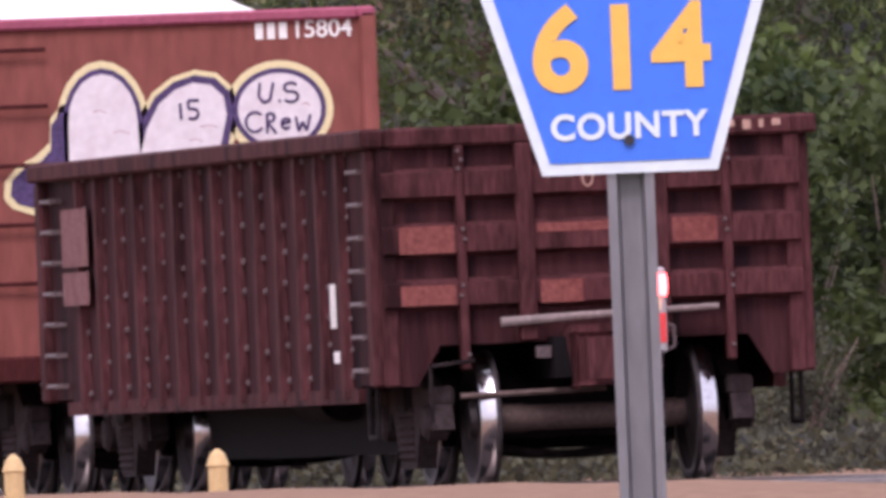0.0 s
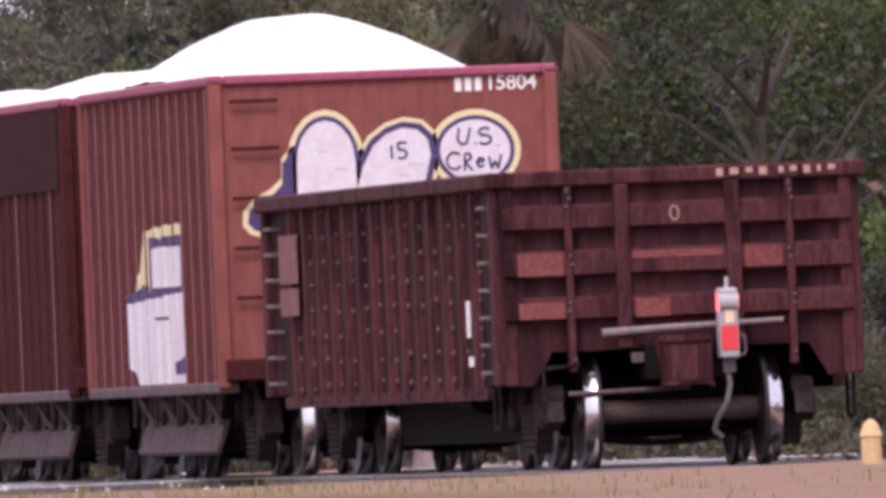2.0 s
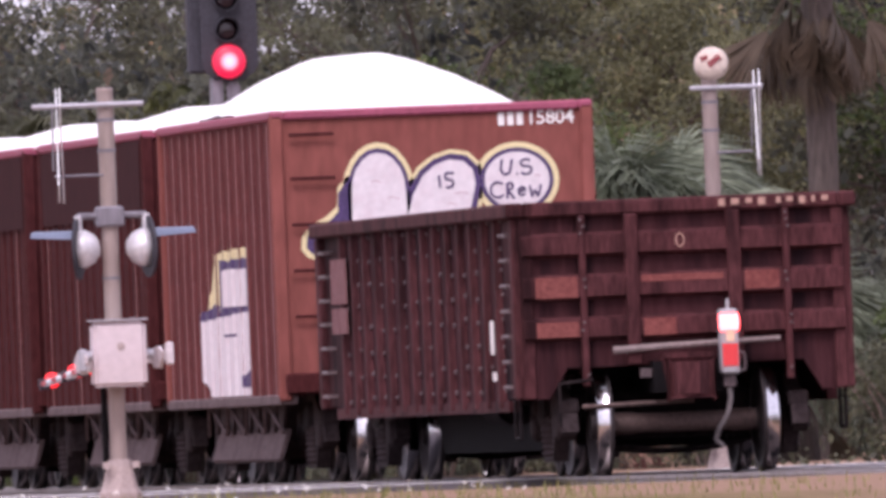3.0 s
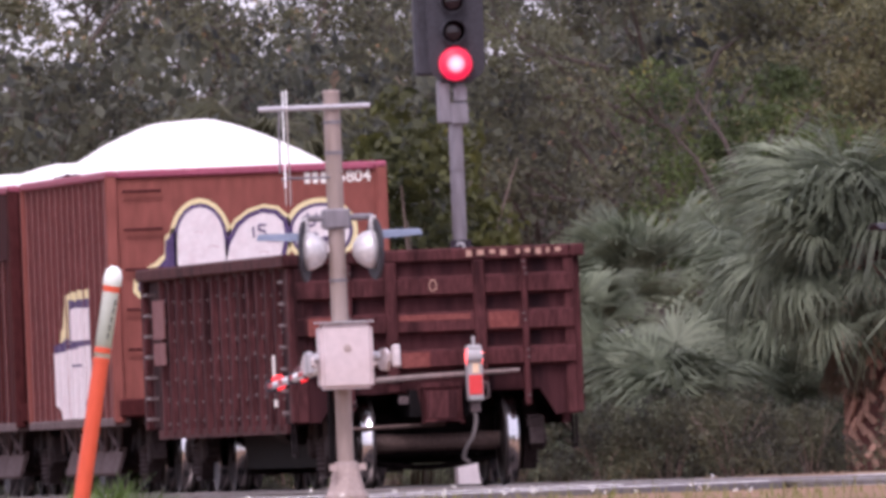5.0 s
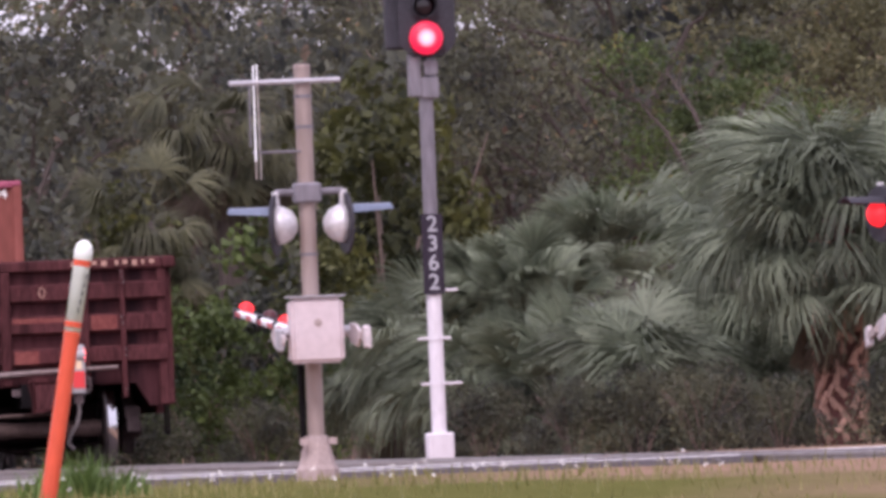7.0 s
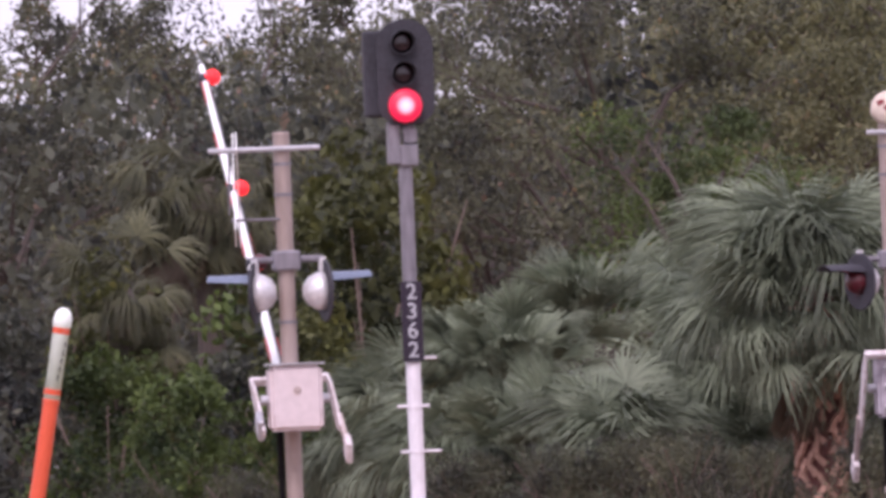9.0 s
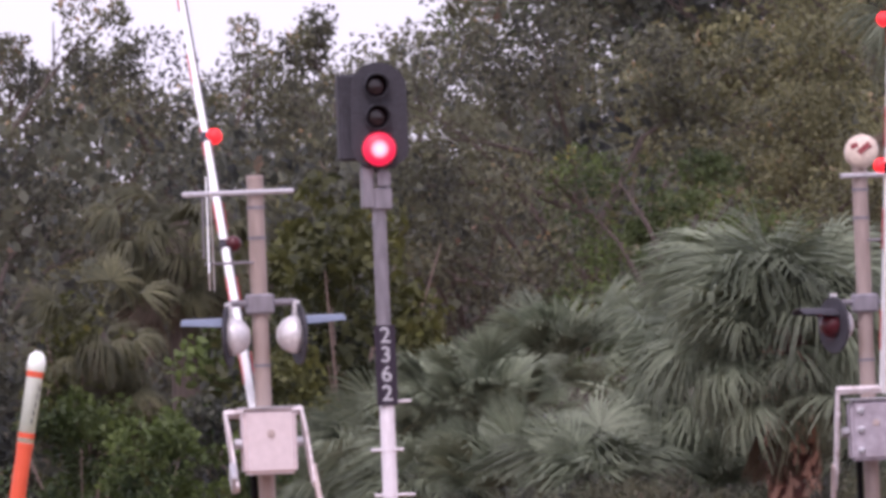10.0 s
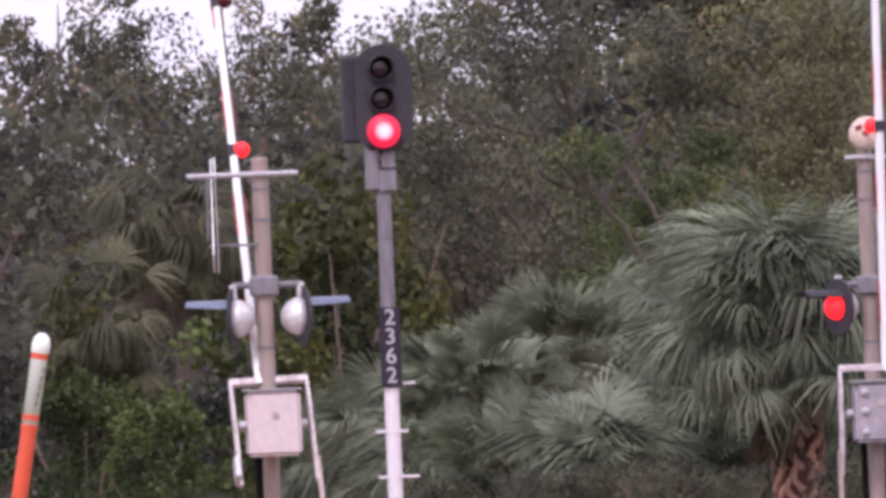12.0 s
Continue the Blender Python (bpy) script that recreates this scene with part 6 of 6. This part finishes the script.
palm(7.36, 303, 0.4, 0.9, 40, 16, 4, 80, 0)

b = bm_()
tube(b, Vector(polar(7.303, 300)) + Vector((0.25, 0, -0.1)), Vector(polar(7.303, 300)) + Vector((0, 0, 0.72)), 0.022, 0.012, 6)
tagged(part("dead_stick", b, "grey_wood"), "pale dead stick leaning in the scrub", "stick")

# grass on the bank, thinning towards the railway
gn = np.random.default_rng(9)
count = 26000
gv, gf = [], []
for i in range(count):
    y = 108 + 112 * gn.uniform() ** 1.2
    x = y * math.tan(radians(gn.uniform(5.2, 11.2)))
    if abs(x - TRACK) < 3.0 or gn.uniform() < (x - 15.5) / 5.5:
        continue
    h = gn.uniform(0.03, 0.09) * (1.6 if gn.uniform() < 0.08 else 1)
    a, le = gn.uniform(0, 6.28), gn.uniform(-0.6, 0.6)
    z = ground_height(x, y) - 0.01
    dx, dy, w = math.cos(a), math.sin(a), 0.006
    k = len(gv)
    gv += [(x - dx * w, y - dy * w, z), (x + dx * w, y + dy * w, z), (x + dy * le * h, y - dx * le * h, z + h)]
    gf.append((k, k + 1, k + 2))
me = bpy.data.meshes.new("grass")
me.from_pydata(gv, [], gf)
me.materials.append(M["grass"])
tagged(new("grass", me), "short dry grass on the bank", "grass", kind="stuff")


def tuft(x, y, n, h, seed):
    rn = np.random.default_rng(seed)
    v, f = [], []
    for i in range(n):
        a, sp, hh = rn.uniform(0, 6.28), rn.uniform(0.2, 0.9), h * rn.uniform(0.5, 1)
        bx, by = rn.normal(0, 0.07, 2)
        k = len(v)
        for j, t in enumerate((0, 0.5, 1.0)):
            r = sp * hh * t * t
            w = 0.012 * (1 - t) + 0.001
            px, py, pz = bx + math.cos(a) * r, by + math.sin(a) * r, hh * (t - 0.25 * t * t * sp)
            v += [(px - math.sin(a) * w, py + math.cos(a) * w, pz), (px + math.sin(a) * w, py - math.cos(a) * w, pz)]
        f += [(k, k + 1, k + 3, k + 2), (k + 2, k + 3, k + 5, k + 4)]
    mm = bpy.data.meshes.new("grass_tuft")
    mm.from_pydata(v, [], f)
    mm.materials.append(M["tuft"])
    o = new("grass_tuft", mm)
    o.location = (x, y, ground_height(x, y) - 0.02)
    tagged(o, "tuft of fresh green grass on the bank", "grass", "grass tufts", "stuff")


for i, (x, y, n, h) in enumerate(((14.2, 138.5, 90, 0.36), (14.05, 139.0, 60, 0.26), (14.45, 139.5, 70, 0.24), (13.9, 138.2, 50, 0.2), (14.7, 141, 50, 0.2), (13.4, 137.5, 60, 0.22))):
    tuft(x, y, n, h, 60 + i)

# small white flowers along the crest of the bank
fr = np.random.default_rng(88)
cs = []
for _ in range(60):
    y = fr.uniform(133, 150)
    x = y * math.tan(radians(fr.uniform(5.6, 7.3)))
    cs.append((x, y, ground_height(x, y) + fr.uniform(0.05, 0.12)))
tagged(new("white_flowers", leaf_mesh("white_flowers", cs, 0.014, 260, 0.02, "lettering", fr)), "tiny white wildflowers in the dry grass", "flowers", kind="stuff")

# ---------------------------------------------------------------- what moves
# the train's rearmost axle along the track, by seconds
AXLE_Y = [(0, 170.02), (1, 188.03), (2, 206.15), (3, 224.39), (4, 242.73), (5, 261.19), (6, 279.75), (7, 298.43), (8, 317.21), (10, 355.12), (12, 393.47)]
LIFT = [(0, -1.5), (6.4, -1.5), (6.7, -0.5), (7.0, 2.2), (7.1, 2.9), (7.4, 6.5), (7.7, 10), (8.5, 20.5), (9.3, 30.5), (9.5, 33), (10.0, 40.5), (10.5, 47), (10.8, 51), (11.4, 57), (12.0, 63)]
FAR_LIFT = [(0, 0), (6.4, 0), (7.1, 8), (7.7, 20), (8.5, 38), (9.3, 55), (10.0, 66), (10.5, 73), (11.0, 79), (11.5, 83), (12.0, 86)]


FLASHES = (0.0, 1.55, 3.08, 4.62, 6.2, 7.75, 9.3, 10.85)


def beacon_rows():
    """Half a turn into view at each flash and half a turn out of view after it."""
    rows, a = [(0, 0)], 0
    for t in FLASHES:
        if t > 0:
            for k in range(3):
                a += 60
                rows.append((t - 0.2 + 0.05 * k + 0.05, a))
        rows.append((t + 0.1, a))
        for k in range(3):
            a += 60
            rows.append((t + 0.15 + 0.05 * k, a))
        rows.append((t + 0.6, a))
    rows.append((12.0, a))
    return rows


# moments at which the two circuits of warning lamps change over
SWITCH = (0.7, 1.4, 2.1, 2.8, 3.5, 4.2, 4.9, 5.58, 6.3, 7.14, 7.75, 8.4, 9.1, 9.8, 10.6, 11.22, 11.86)


def blink_rows(at, axis, circuit):
    """Half a turn at each change-over; the first circuit is lit at the end."""
    a = 180 * ((len(SWITCH) + circuit) % 2)
    rows = [(0, a)]
    for t in SWITCH:
        rows += [(t - 0.07 + 0.05 * k, a + 60 * k) for k in range(4)]
        a += 180
    rows.append((12.0, a))
    return [(t, at @ (pose(0, 0, 0, r, 0, 0) if axis == "X" else pose(0, 0, 0, 0, 0, r))) for t, r in rows]


def motions():
    for lamp, at, axis, circuit in BLINKERS:
        walk(lamp, blink_rows(at, axis, circuit))
    walk(gondola_car, [(t, pose(TRACK, y - OVERHANG, 0)) for t, y in AXLE_Y])
    for i, car in enumerate(hopper_cars):
        walk(car, [(t, pose(TRACK, y - OVERHANG + 17.6 + i * (HL + 1.5), 0)) for t, y in AXLE_Y])
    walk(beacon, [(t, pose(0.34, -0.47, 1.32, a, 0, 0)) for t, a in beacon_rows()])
    walk(near_arm, [(t, pose(0, -0.22, 1.24, 0, -1.6, -1.0) @ pose(0, 0, 0, a, 0, 0)) for t, a in LIFT])
    walk(far_arm, [(t, pose(0, -0.22, 1.24, 0, 0, 180) @ pose(0, 0, 0, a, 0, 0)) for t, a in FAR_LIFT])
    walk(white_car, [(t, pose(10.87 - (t - 10.5) * 5.55, 89.5, -0.905)) for t in (0.0, 6.0, 10.5, 12.0)])


motions()
